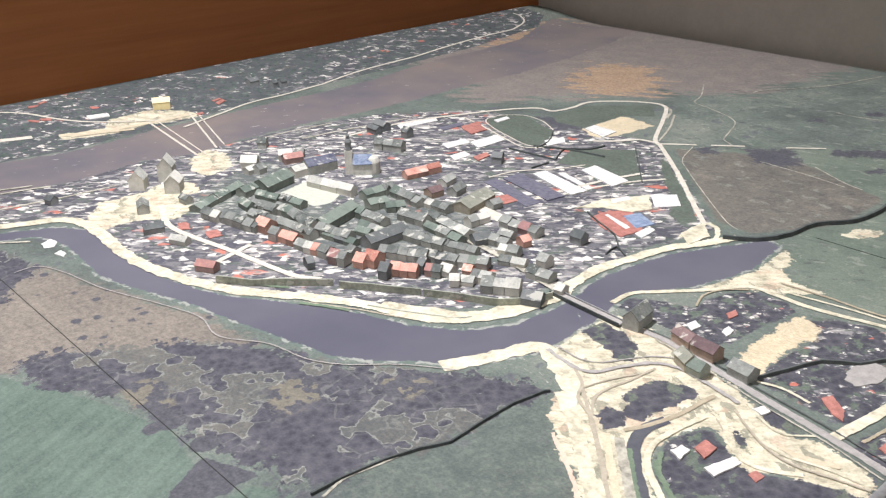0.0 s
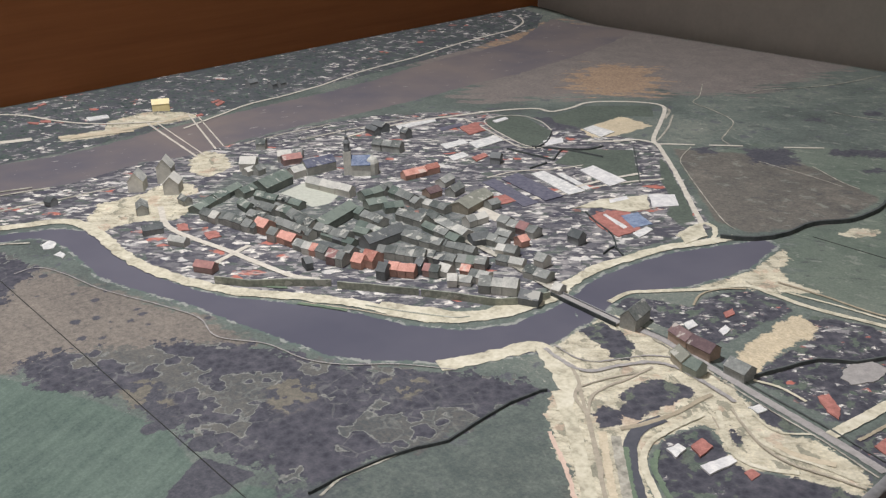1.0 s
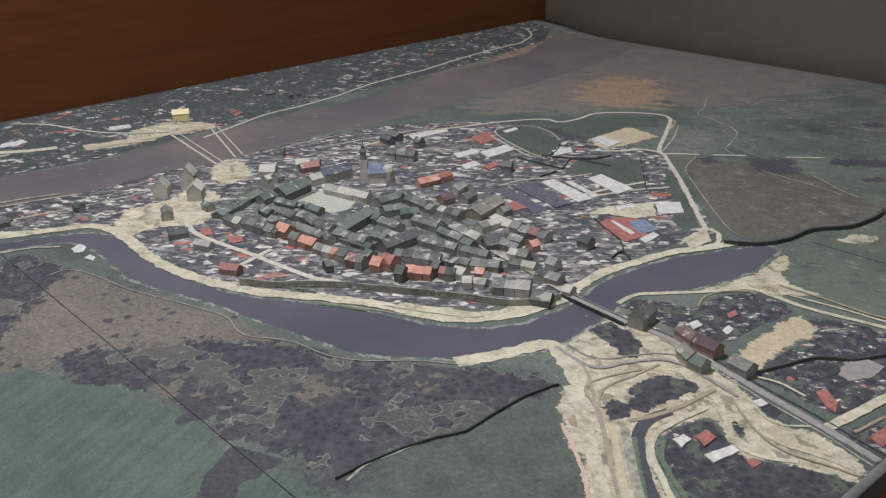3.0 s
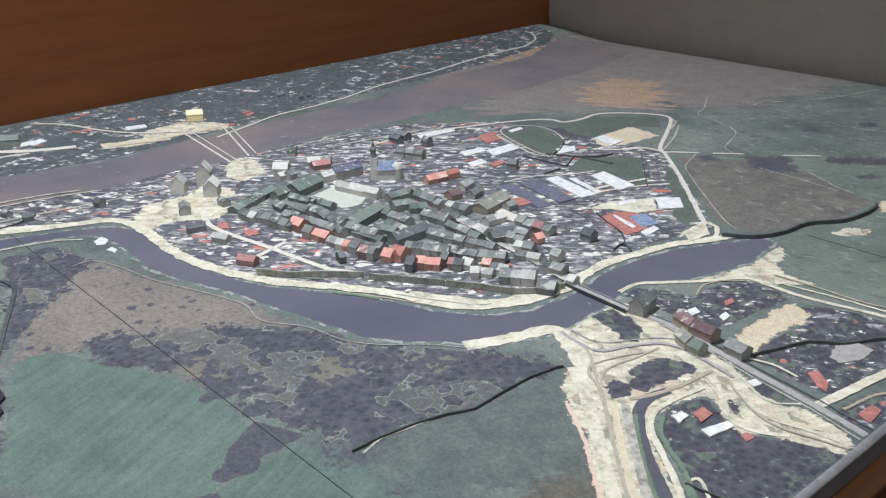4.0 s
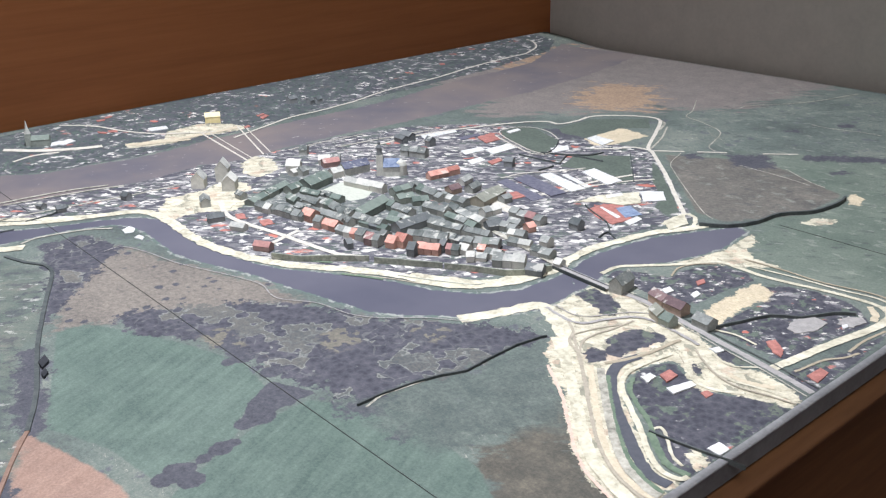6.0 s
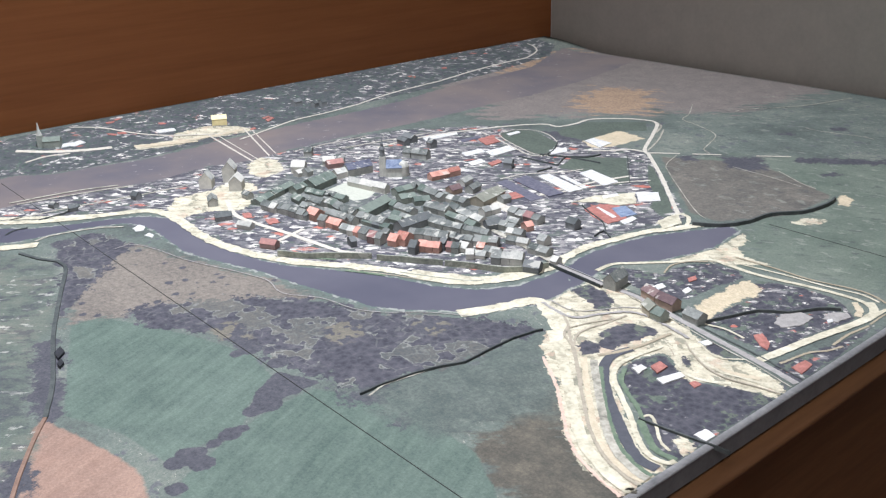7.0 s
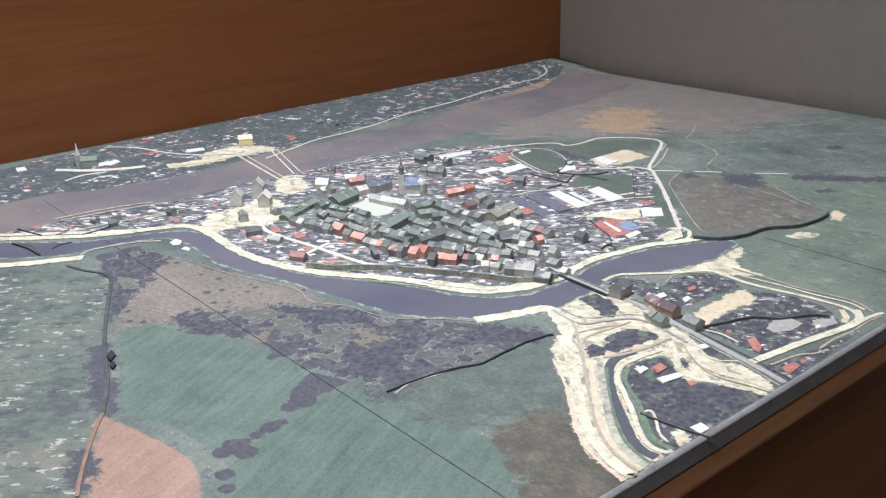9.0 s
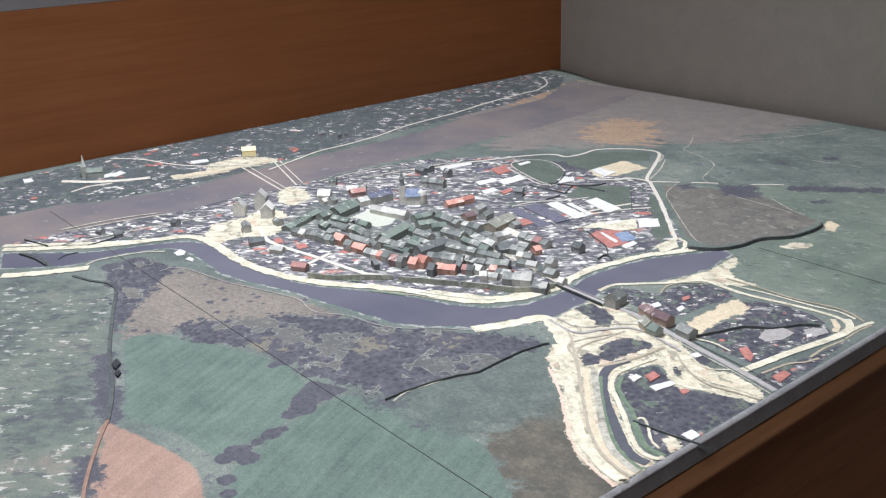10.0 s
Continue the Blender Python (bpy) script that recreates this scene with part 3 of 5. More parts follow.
zone("trees_e", [(1.798, -1.680), (1.808, -1.648), (1.838, -1.627), (1.871, -1.613), (1.889, -1.613), (1.889, -1.662), (1.883, -1.690), (1.856, -1.712), (1.834, -1.720), (1.811, -1.716)])
zone("trees_e", [(1.732, -1.701), (1.721, -1.670), (1.729, -1.659), (1.766, -1.690), (1.787, -1.703), (1.784, -1.713), (1.757, -1.714)])
zone("sand", [(1.859, -1.772), (1.866, -1.756), (1.886, -1.756), (1.889, -1.771), (1.889, -1.788), (1.875, -1.781)])
zone("dark_w", [(1.109, -2.226), (1.116, -2.196), (1.197, -2.218), (1.320, -2.265), (1.331, -2.286), (1.300, -2.302)])
zone("dark_w", [(1.067, -0.911), (1.127, -0.921), (1.175, -0.970), (1.160, -0.985)])
zone("dark_w", [(1.385, -2.356), (1.389, -2.333), (1.428, -2.336), (1.483, -2.366), (1.460, -2.391)])
zone("dark_w", [(0.730, -2.069), (0.727, -2.028), (0.837, -2.043), (0.898, -2.098), (0.827, -2.094)])
zone("dark_w", [(1.520, -1.997), (1.520, -1.958), (1.550, -1.936), (1.572, -1.963), (1.551, -1.999)])
zone("dark_w", [(1.603, -1.979), (1.611, -1.964), (1.629, -1.974), (1.622, -1.990)])
zone("northeast", [(1.10, -0.84), (0.98, -0.60), (1.00, -0.10), (1.89, -0.10), (1.89, -1.20), (1.62, -1.27), (1.50, -1.10), (1.24, -0.96)])
zone("rough_w", [(0.635, -2.294), (0.713, -2.193), (0.744, -2.140), (0.855, -2.104), (1.069, -2.186), (1.132, -2.234), (1.297, -2.301), (1.363, -2.313), (1.478, -2.371), (1.547, -2.413), (1.476, -2.493)])
zone("brown_mid", [(0.846, -2.074), (0.826, -1.971), (1.000, -1.915), (1.156, -1.865), (1.258, -1.861), (1.188, -1.950), (1.127, -2.064), (1.095, -2.128), (1.084, -2.171)])
zone("meadow", [(1.174, -0.874), (1.379, -0.675), (1.552, -0.569), (1.684, -0.499), (1.930, -1.089), (1.857, -1.192), (1.793, -1.232), (1.635, -1.285), (1.518, -1.129), (1.577, -0.879), (1.469, -1.133), (1.423, -1.134)])
zone("brown", [(1.165, -0.884), (1.340, -0.777), (1.560, -0.871), (1.560, -1.019), (1.487, -1.139), (1.423, -1.134), (1.290, -1.005)])
zone("tan", [(0.643, -0.612), (0.616, -0.429), (0.743, -0.368), (0.908, -0.554), (0.858, -0.663), (0.760, -0.692)])
zone("tan2", [(0.242, -0.510), (0.203, -0.310), (0.173, -0.133), (0.227, -0.071), (0.271, -0.266), (0.313, -0.474)])
zone("farbank", [(0.260, -2.204), (0.259, -2.132), (0.261, -1.978), (0.303, -1.912), (0.339, -1.711), (0.320, -1.526), (0.306, -1.380), (0.277, -1.213), (0.269, -0.895), (0.252, -0.646), (0.242, -0.510), (0.196, -0.217), (0.123, -0.111), (-0.029, -0.090), (-0.029, -1.007), (0.015, -1.768), (0.070, -2.151)])
zone("brownland", [(0.165, -0.154), (0.555, -0.008), (0.826, -0.394), (0.925, -0.600), (0.745, -0.769), (0.676, -0.920), (0.595, -0.910)])
zone("scrub", [(1.708, -1.854), (1.702, -1.772), (1.785, -1.851), (1.899, -1.889), (1.912, -2.006), (1.816, -1.997), (1.713, -1.949)])
zone("plaza", [(0.834, -1.551), (0.818, -1.486), (0.910, -1.475), (0.934, -1.516), (0.927, -1.544)])
for cx, cy, r in ((1.464, -2.030, 0.018), (1.479, -2.071, 0.018), (1.478, -2.093, 0.014), (1.504, -2.123, 0.010), (1.505, -2.138, 0.014), (1.510, -2.162, 0.010), (1.513, -2.187, 0.014), (1.504, -2.198, 0.010), (1.516, -2.212, 0.015), (1.536, -2.191, 0.016), (1.561, -2.234, 0.013), (1.588, -2.246, 0.011), (1.337, -2.015, 0.014), (1.333, -2.033, 0.011), (1.395, -2.006, 0.016)):
    zone("forest_tail", [(cx + r * math.cos(k * 0.785), cy + r * math.sin(k * 0.785)) for k in range(8)])


def inside_distance(px, py, poly):
    """Distance to an outline, positive inside it."""
    best, inside = np.full(px.shape, 9.0), np.zeros(px.shape, bool)
    for (ax, ay), (bx, by) in zip(poly, np.roll(poly, -1, 0)):
        ex, ey = bx - ax, by - ay
        k = np.clip(((px - ax) * ex + (py - ay) * ey) / (ex * ex + ey * ey + 1e-12), 0, 1)
        best = np.minimum(best, np.hypot(px - ax - k * ex, py - ay - k * ey))
        cross = (ay > py) != (by > py)
        inside ^= cross & (px < ax + (py - ay) * ex / (ey if abs(ey) > 1e-9 else 1e-9))
    return np.where(inside, best, -best)


def relief_map():
    nx, ny = 320, 496
    gx, gy = np.meshgrid(np.linspace(X0 + 0.001, X1, nx), np.linspace(Y0, Y1 - 0.001, ny), indexing="ij")
    gx, gy = gx.ravel(), gy.ravel()
    verts = np.stack([gx, gy, ground_z(gx, gy)], 1)
    idx = np.arange(nx * ny).reshape(nx, ny)
    faces = np.stack([idx[:-1, :-1], idx[1:, :-1], idx[1:, 1:], idx[:-1, 1:]], -1).reshape(-1, 4)
    me = bpy.data.meshes.new("ground")
    me.from_pydata(verts.tolist(), [], faces.tolist())
    for name, polys in ZONES.items():
        inner = functools.reduce(np.maximum, [inside_distance(gx, gy, poly) for poly in polys])
        me.attributes.new(name, "FLOAT", "POINT").data.foreach_set("value", inner.astype(np.float32))
    me.materials.append(aerial_material())
    me.polygons.foreach_set("use_smooth", [True] * len(me.polygons))
    return tagged(new("ground", me), "relief map table top with a projected aerial picture of a riverside town", "ground", kind="structure")


relief_map()


def ribbon(name, points, width, material=None, lift=0.0008):
    """A strip of road, bank or water of the projected picture, painted and laid on the relief."""
    mats = {"canal": WATER, "track": DIRT, "trail": PALE, "field_path": GREY, "bank": SAND, "quay": SAND, "loop": SAND, "ring": SAND, "far_quay": DIRT, "main_road": GREY, "quay_road": GREY, "pale_strip": PALE, "grey_lane": LANE, "pale_line": PALE, "sand_line": SAND, "verge": VERGE, "pink": FLAT["pink"], "dirt": DIRT, "tan": TAN, "dark": RIDGE, "pale_bush": PALE, "far_shore": PALE}
    material = material or next((m for k, m in sorted(mats.items(), key=lambda i: -len(i[0])) if name.startswith(k)), ROAD)
    rag = 0.35 if name.startswith(("bank", "quay", "pink", "verge", "dirt")) else 0.16
    line = smooth(points, 0.003)
    bm, rows = bmesh.new(), []
    seed = Vector((len(name) * 3.1, sum(map(ord, name)) * 0.37, 0))
    lift += (sum(map(ord, name)) % 7) * 0.0001
    for i, p in enumerate(line):
        d = (line[min(i + 1, len(line) - 1)] - line[max(i - 1, 0)]).normalized()
        s = Vector((-d.y, d.x))
        q = Vector((p.x * 60, p.y * 60, 0)) + seed
        fine = 0.006 * rag * noise.noise(q * 4.5)
        a = width / 2 * (1 + rag * noise.noise(q)) + fine
        b = width / 2 * (1 + rag * noise.noise(q + Vector((9, 5, 2)))) - 0.006 * rag * noise.noise(q * 4.1 + seed)
        row = []
        for o in (a, (a - b) / 2, -b):
            v = p + s * o
            v.x, v.y = min(max(v.x, X0 + 0.003), X1 - 0.003), min(v.y, Y1 - 0.003)
            row.append(bm.verts.new((v.x, v.y, float(ground_z(v.x, v.y)) + lift)))
        rows.append(row)
    for r, q in zip(rows, rows[1:]):
        for j in (0, 1):
            bm.faces.new((r[j + 1], q[j + 1], q[j], r[j]))
    bmesh.ops.recalc_face_normals(bm, faces=bm.faces)
    kind = "water" if name == "canal" else "road"
    return thing(kind, bm, material, "pale winding strip of the projected map on the table" if kind == "road" else "dark canal of the projected map on the table", kind, kind="structure")


ribbon("pale_line_g", [(1.547, -1.968), (1.539, -1.937), (1.544, -1.901), (1.548, -1.867)], 0.003)
ribbon("pink_edge", [(1.625, -1.738), (1.684, -1.777), (1.733, -1.818), (1.772, -1.851), (1.811, -1.876), (1.854, -1.890), (1.889, -1.898)], 0.0045)
ribbon("loop_outer", [(1.580, -1.674), (1.635, -1.714), (1.695, -1.766), (1.748, -1.813), (1.802, -1.854), (1.851, -1.875), (1.889, -1.883), (1.889, -1.881)], 0.015)
ribbon("loop_outer_b", [(1.529, -1.622), (1.564, -1.632), (1.592, -1.668), (1.610, -1.700)], 0.014)
ribbon("grey_lane_c", [(1.589, -1.650), (1.654, -1.707), (1.723, -1.771), (1.780, -1.822), (1.827, -1.853), (1.866, -1.866), (1.889, -1.869)], 0.0045)
ribbon("dirt_strip", [(1.662, -1.699), (1.723, -1.760), (1.779, -1.812), (1.823, -1.844), (1.866, -1.859), (1.889, -1.860)], 0.008)
ribbon("pale_strip", [(1.677, -1.696), (1.731, -1.750), (1.787, -1.803), (1.832, -1.837), (1.872, -1.852), (1.889, -1.853)], 0.01)
ribbon("verge_b", [(1.695, -1.703), (1.735, -1.746), (1.786, -1.793), (1.828, -1.826), (1.864, -1.842), (1.888, -1.846)], 0.006)
ribbon("canal", [(1.691, -1.635), (1.685, -1.664), (1.695, -1.695), (1.720, -1.726), (1.756, -1.759), (1.798, -1.791), (1.833, -1.817), (1.862, -1.831), (1.884, -1.830)], 0.0145)
ribbon("loop_inner", [(1.715, -1.600), (1.708, -1.645), (1.708, -1.681), (1.725, -1.713), (1.759, -1.740), (1.796, -1.768), (1.831, -1.798), (1.862, -1.817), (1.885, -1.815), (1.889, -1.805)], 0.007)
ribbon("verge", [(1.720, -1.684), (1.734, -1.709), (1.760, -1.729), (1.793, -1.749), (1.823, -1.775), (1.851, -1.797), (1.875, -1.805)], 0.006)
ribbon("verge_c", [(1.810, -1.768), (1.839, -1.790), (1.863, -1.804), (1.888, -1.802)], 0.008)
ribbon("sand_line_e", [(1.807, -1.765), (1.812, -1.751), (1.829, -1.762), (1.853, -1.785), (1.873, -1.794)], 0.004)
ribbon("quay_road", [(1.507, -1.616), (1.551, -1.624), (1.577, -1.618), (1.592, -1.587), (1.611, -1.555), (1.636, -1.541), (1.675, -1.545), (1.726, -1.555)], 0.0055)
ribbon("quay_road_b", [(1.509, -1.601), (1.544, -1.606), (1.568, -1.596), (1.585, -1.570), (1.602, -1.542), (1.622, -1.527)], 0.002)
ribbon("grey_lane", [(1.558, -1.626), (1.585, -1.645), (1.601, -1.670), (1.635, -1.689), (1.671, -1.721), (1.709, -1.755)], 0.004)
ribbon("grey_lane_b", [(1.633, -1.686), (1.613, -1.657), (1.611, -1.630), (1.617, -1.601), (1.621, -1.560)], 0.0035)
ribbon("grey_lane_d", [(1.590, -1.653), (1.595, -1.635), (1.602, -1.613), (1.616, -1.583)], 0.0025)
ribbon("tan_lane", [(1.672, -1.682), (1.684, -1.655), (1.694, -1.617), (1.697, -1.577), (1.700, -1.560)], 0.006)
ribbon("grey_lane_f", [(1.729, -1.569), (1.755, -1.587), (1.789, -1.606), (1.822, -1.611), (1.856, -1.603), (1.889, -1.596)], 0.003)
ribbon("sand_line_b", [(1.741, -1.572), (1.775, -1.595), (1.807, -1.601), (1.840, -1.593), (1.879, -1.589)], 0.006)
ribbon("sand_line_c", [(1.722, -1.582), (1.752, -1.616), (1.782, -1.638), (1.808, -1.635), (1.834, -1.618)], 0.006)
ribbon("grey_lane_g", [(1.724, -1.596), (1.764, -1.626), (1.793, -1.641)], 0.002)
ribbon("dirt_patch", [(1.796, -1.593), (1.821, -1.594), (1.852, -1.581)], 0.008)
ribbon("sand_line_d", [(1.732, -1.548), (1.765, -1.568), (1.788, -1.571), (1.811, -1.551)], 0.003)
ribbon("main_road", [(1.522, -1.501), (1.552, -1.500), (1.588, -1.499), (1.641, -1.508), (1.695, -1.519), (1.745, -1.529), (1.815, -1.542), (1.870, -1.554), (1.889, -1.559)], 0.01)
ribbon("pale_line_c", [(1.581, -1.506), (1.636, -1.516), (1.691, -1.528), (1.750, -1.541), (1.823, -1.554), (1.879, -1.569), (1.889, -1.571)], 0.002)
ribbon("dark_line", [(1.545, -1.493), (1.588, -1.493), (1.640, -1.499), (1.693, -1.509), (1.742, -1.518), (1.810, -1.529), (1.865, -1.540), (1.889, -1.544)], 0.0022)
ribbon("ring_north", [(1.485, -1.468), (1.485, -1.430), (1.506, -1.401), (1.545, -1.354), (1.580, -1.303), (1.616, -1.299), (1.661, -1.300), (1.701, -1.294), (1.748, -1.283), (1.796, -1.276), (1.827, -1.276), (1.847, -1.286)], 0.008)
ribbon("tan_lane_b", [(1.604, -1.262), (1.667, -1.258), (1.733, -1.258), (1.798, -1.244), (1.831, -1.246), (1.860, -1.260)], 0.004)
ribbon("tan_lane_c", [(1.565, -1.399), (1.554, -1.367), (1.563, -1.335), (1.586, -1.311)], 0.003)
ribbon("sand_line_f", [(1.625, -1.282), (1.697, -1.270), (1.767, -1.263), (1.814, -1.254), (1.847, -1.261)], 0.004)
ribbon("ring_south", [(1.825, -1.540), (1.832, -1.495), (1.841, -1.434), (1.853, -1.375), (1.860, -1.327), (1.856, -1.295), (1.837, -1.272)], 0.013)
ribbon("ring_exit", [(1.864, -1.330), (1.864, -1.293), (1.868, -1.265), (1.872, -1.251)], 0.007)
ribbon("tan_lane_d", [(1.872, -1.338), (1.871, -1.298), (1.875, -1.263)], 0.003)
ribbon("tan_lane_e", [(1.848, -1.528), (1.857, -1.476), (1.871, -1.452), (1.879, -1.426)], 0.004)
ribbon("tan_lane_f", [(1.868, -1.432), (1.867, -1.390), (1.873, -1.343)], 0.004)
ribbon("dirt_ring", [(1.822, -1.287), (1.840, -1.306), (1.848, -1.328)], 0.01)
ribbon("sand_line_g", [(1.715, -1.503), (1.744, -1.496), (1.777, -1.501)], 0.004)
ribbon("dam_road", [(0.656, -1.282), (0.658, -1.174), (0.680, -1.079), (0.702, -1.020), (0.725, -0.960), (0.757, -0.898), (0.791, -0.858), (0.829, -0.852), (0.840, -0.803), (0.837, -0.751), (0.859, -0.713), (0.917, -0.666), (0.977, -0.657), (1.039, -0.749), (1.103, -0.861), (1.142, -0.895), (1.249, -0.994), (1.344, -1.089), (1.415, -1.159)], 0.0085)
ribbon("pale_line_h", [(0.977, -0.657), (1.006, -0.675), (1.035, -0.730)], 0.006)
ribbon("pale_line_i", [(1.116, -0.867), (1.079, -0.781), (1.031, -0.697)], 0.004)
ribbon("stadium_track", [(0.922, -0.955), (0.864, -0.924), (0.808, -0.919), (0.771, -0.954), (0.772, -0.998), (0.818, -1.026), (0.888, -1.049), (0.942, -1.063), (0.973, -1.060)], 0.0028)
ribbon("yard_road", [(0.727, -1.019), (0.806, -1.038), (0.893, -1.064), (0.954, -1.078), (0.986, -1.053)], 0.004)
ribbon("block_road", [(1.031, -1.245), (1.044, -1.186), (1.085, -1.128), (1.108, -1.075)], 0.004)
ribbon("block_road_b", [(1.150, -1.288), (1.176, -1.226), (1.193, -1.155), (1.225, -1.080), (1.254, -1.035)], 0.006)
ribbon("block_road_c", [(1.025, -0.956), (1.059, -0.923), (1.082, -0.888), (1.117, -0.879)], 0.008)
ribbon("bank_corner", [(1.419, -1.228), (1.415, -1.187), (1.418, -1.156), (1.440, -1.162), (1.460, -1.196), (1.461, -1.229)], 0.008)
ribbon("lane_north", [(1.123, -0.887), (1.147, -0.864), (1.181, -0.837)], 0.007)
ribbon("lane_north_b", [(1.203, -0.821), (1.251, -0.782)], 0.007)
ribbon("lane_far", [(1.310, -0.737), (1.365, -0.689)], 0.006)
ribbon("trail", [(0.928, -0.437), (0.983, -0.530), (1.004, -0.584), (1.063, -0.606), (1.143, -0.648), (1.178, -0.720), (1.197, -0.769), (1.228, -0.791)], 0.0026)
ribbon("trail_c", [(1.184, -0.853), (1.212, -0.926), (1.252, -0.969), (1.350, -1.057), (1.430, -1.125), (1.465, -1.145)], 0.0018)
ribbon("trail_d", [(1.318, -0.839), (1.410, -0.846), (1.487, -0.858)], 0.0022)
ribbon("trail_e", [(1.401, -0.798), (1.474, -0.838), (1.514, -0.851)], 0.0022)
ribbon("trail_f", [(1.050, -0.425), (1.058, -0.384), (1.113, -0.306), (1.151, -0.228), (1.188, -0.085)], 0.003)
ribbon("trail_g", [(1.259, -0.449), (1.301, -0.453), (1.381, -0.434), (1.424, -0.434)], 0.0022)
ribbon("field_path", [(0.841, -1.998), (0.843, -1.966), (0.891, -1.946), (0.980, -1.928), (1.081, -1.892), (1.147, -1.874), (1.207, -1.882), (1.266, -1.848), (1.328, -1.835), (1.371, -1.809), (1.416, -1.762), (1.470, -1.724)], 0.0017)
ribbon("pale_line_k", [(0.704, -2.088), (0.695, -2.061), (0.703, -2.018), (0.717, -1.977), (0.744, -1.940)], 0.005)
ribbon("dark_fork", [(0.550, -2.156), (0.587, -2.141), (0.635, -2.141), (0.659, -2.142)], 0.005)
ribbon("dark_fork_b", [(0.632, -2.117), (0.619, -2.095), (0.622, -2.073)], 0.004)
ribbon("far_shore", [(0.549, -2.133), (0.557, -2.030), (0.570, -1.936), (0.588, -1.840), (0.599, -1.736)], 0.006)
ribbon("bank_town", [(0.492, -2.183), (0.566, -2.093), (0.620, -2.019), (0.658, -1.938), (0.687, -1.875), (0.729, -1.851), (0.798, -1.849), (0.868, -1.855), (0.951, -1.852), (1.040, -1.831), (1.119, -1.796), (1.191, -1.745), (1.266, -1.701), (1.340, -1.672), (1.386, -1.634), (1.413, -1.578), (1.423, -1.510), (1.418, -1.477)], 0.02)
ribbon("bank_far", [(0.467, -2.175), (0.542, -2.084), (0.617, -1.994), (0.679, -1.897)], 0.014)
ribbon("bank_low", [(1.282, -1.688), (1.337, -1.656), (1.386, -1.620), (1.409, -1.560), (1.412, -1.513)], 0.022)
ribbon("bank_west", [(0.646, -2.231), (0.681, -2.178), (0.702, -2.132), (0.726, -2.091)], 0.024)
ribbon("grey_lane_h", [(1.203, -1.755), (1.269, -1.716), (1.328, -1.687), (1.383, -1.644)], 0.003)
ribbon("verge_d", [(1.202, -1.760), (1.235, -1.740), (1.264, -1.725)], 0.006)
ribbon("verge_e", [(1.063, -1.802), (1.118, -1.770), (1.154, -1.744)], 0.005)
ribbon("far_road", [(0.131, -1.932), (0.175, -1.865), (0.205, -1.791), (0.219, -1.740)], 0.014)
ribbon("far_road_e", [(0.038, -1.769), (0.091, -1.708), (0.157, -1.661), (0.208, -1.607), (0.252, -1.532), (0.280, -1.481)], 0.006)
ribbon("far_road_f", [(0.205, -1.936), (0.195, -1.887), (0.204, -1.834)], 0.006)
ribbon("far_shore_b", [(0.469, -2.043), (0.477, -1.999), (0.488, -1.940), (0.505, -1.868), (0.520, -1.821)], 0.006)
ribbon("far_quay_b", [(0.258, -1.677), (0.272, -1.624), (0.298, -1.558)], 0.012)
ribbon("far_road_g", [(0.360, -1.477), (0.323, -1.369), (0.293, -1.277), (0.289, -1.180), (0.275, -1.071)], 0.007)
ribbon("far_road_h", [(0.275, -1.071), (0.244, -0.943), (0.231, -0.823), (0.225, -0.726)], 0.006)
ribbon("far_road_i", [(0.225, -0.726), (0.203, -0.587), (0.188, -0.447), (0.182, -0.308)], 0.006)
ribbon("pale_line_m", [(0.603, -1.347), (0.616, -1.251), (0.629, -1.188), (0.644, -1.106)], 0.007)
ribbon("pale_line_n", [(0.542, -1.441), (0.545, -1.341), (0.557, -1.242)], 0.005)
ribbon("far_road_j", [(0.182, -0.308), (0.147, -0.227), (0.100, -0.191), (0.059, -0.183)], 0.006)
ribbon("far_quay", [(0.240, -1.694), (0.266, -1.621), (0.280, -1.504), (0.282, -1.424)], 0.014)
ribbon("pale_line_e", [(0.451, -2.052), (0.457, -1.991), (0.471, -1.912), (0.495, -1.844)], 0.007)
ribbon("pale_line_f", [(0.524, -2.123), (0.576, -2.042), (0.631, -1.995)], 0.006)
ribbon("bank_east", [(1.415, -1.491), (1.411, -1.453), (1.407, -1.402), (1.417, -1.343), (1.431, -1.277), (1.457, -1.224), (1.482, -1.169)], 0.018)
ribbon("quay", [(1.451, -1.733), (1.474, -1.675), (1.498, -1.618), (1.545, -1.637), (1.591, -1.662)], 0.024)
ribbon("market_street", [(1.097, -1.351), (1.171, -1.364), (1.251, -1.379)], 0.022)
ribbon("low_street", [(0.746, -1.725), (0.846, -1.757), (0.990, -1.737), (1.120, -1.719), (1.163, -1.698)], 0.01)
ribbon("cross_street", [(1.015, -1.785), (0.991, -1.704)], 0.009)
ribbon("bridge_far_a", [(0.269, -1.513), (0.551, -1.550)], 0.005)
ribbon("bridge_far_c", [(0.281, -1.497), (0.553, -1.535)], 0.003)
ribbon("bridge_far_d", [(0.273, -1.402), (0.527, -1.479)], 0.003)
ribbon("bridge_far_b", [(0.273, -1.418), (0.534, -1.500)], 0.004)
ribbon("town_street_n", [(1.158, -1.259), (1.182, -1.124), (1.208, -1.040)], 0.008)
ribbon("street", [(1.208, -1.463), (1.259, -1.466), (1.326, -1.476), (1.386, -1.488), (1.435, -1.497)], 0.011, PALE, 0.0018)


FLATS = []


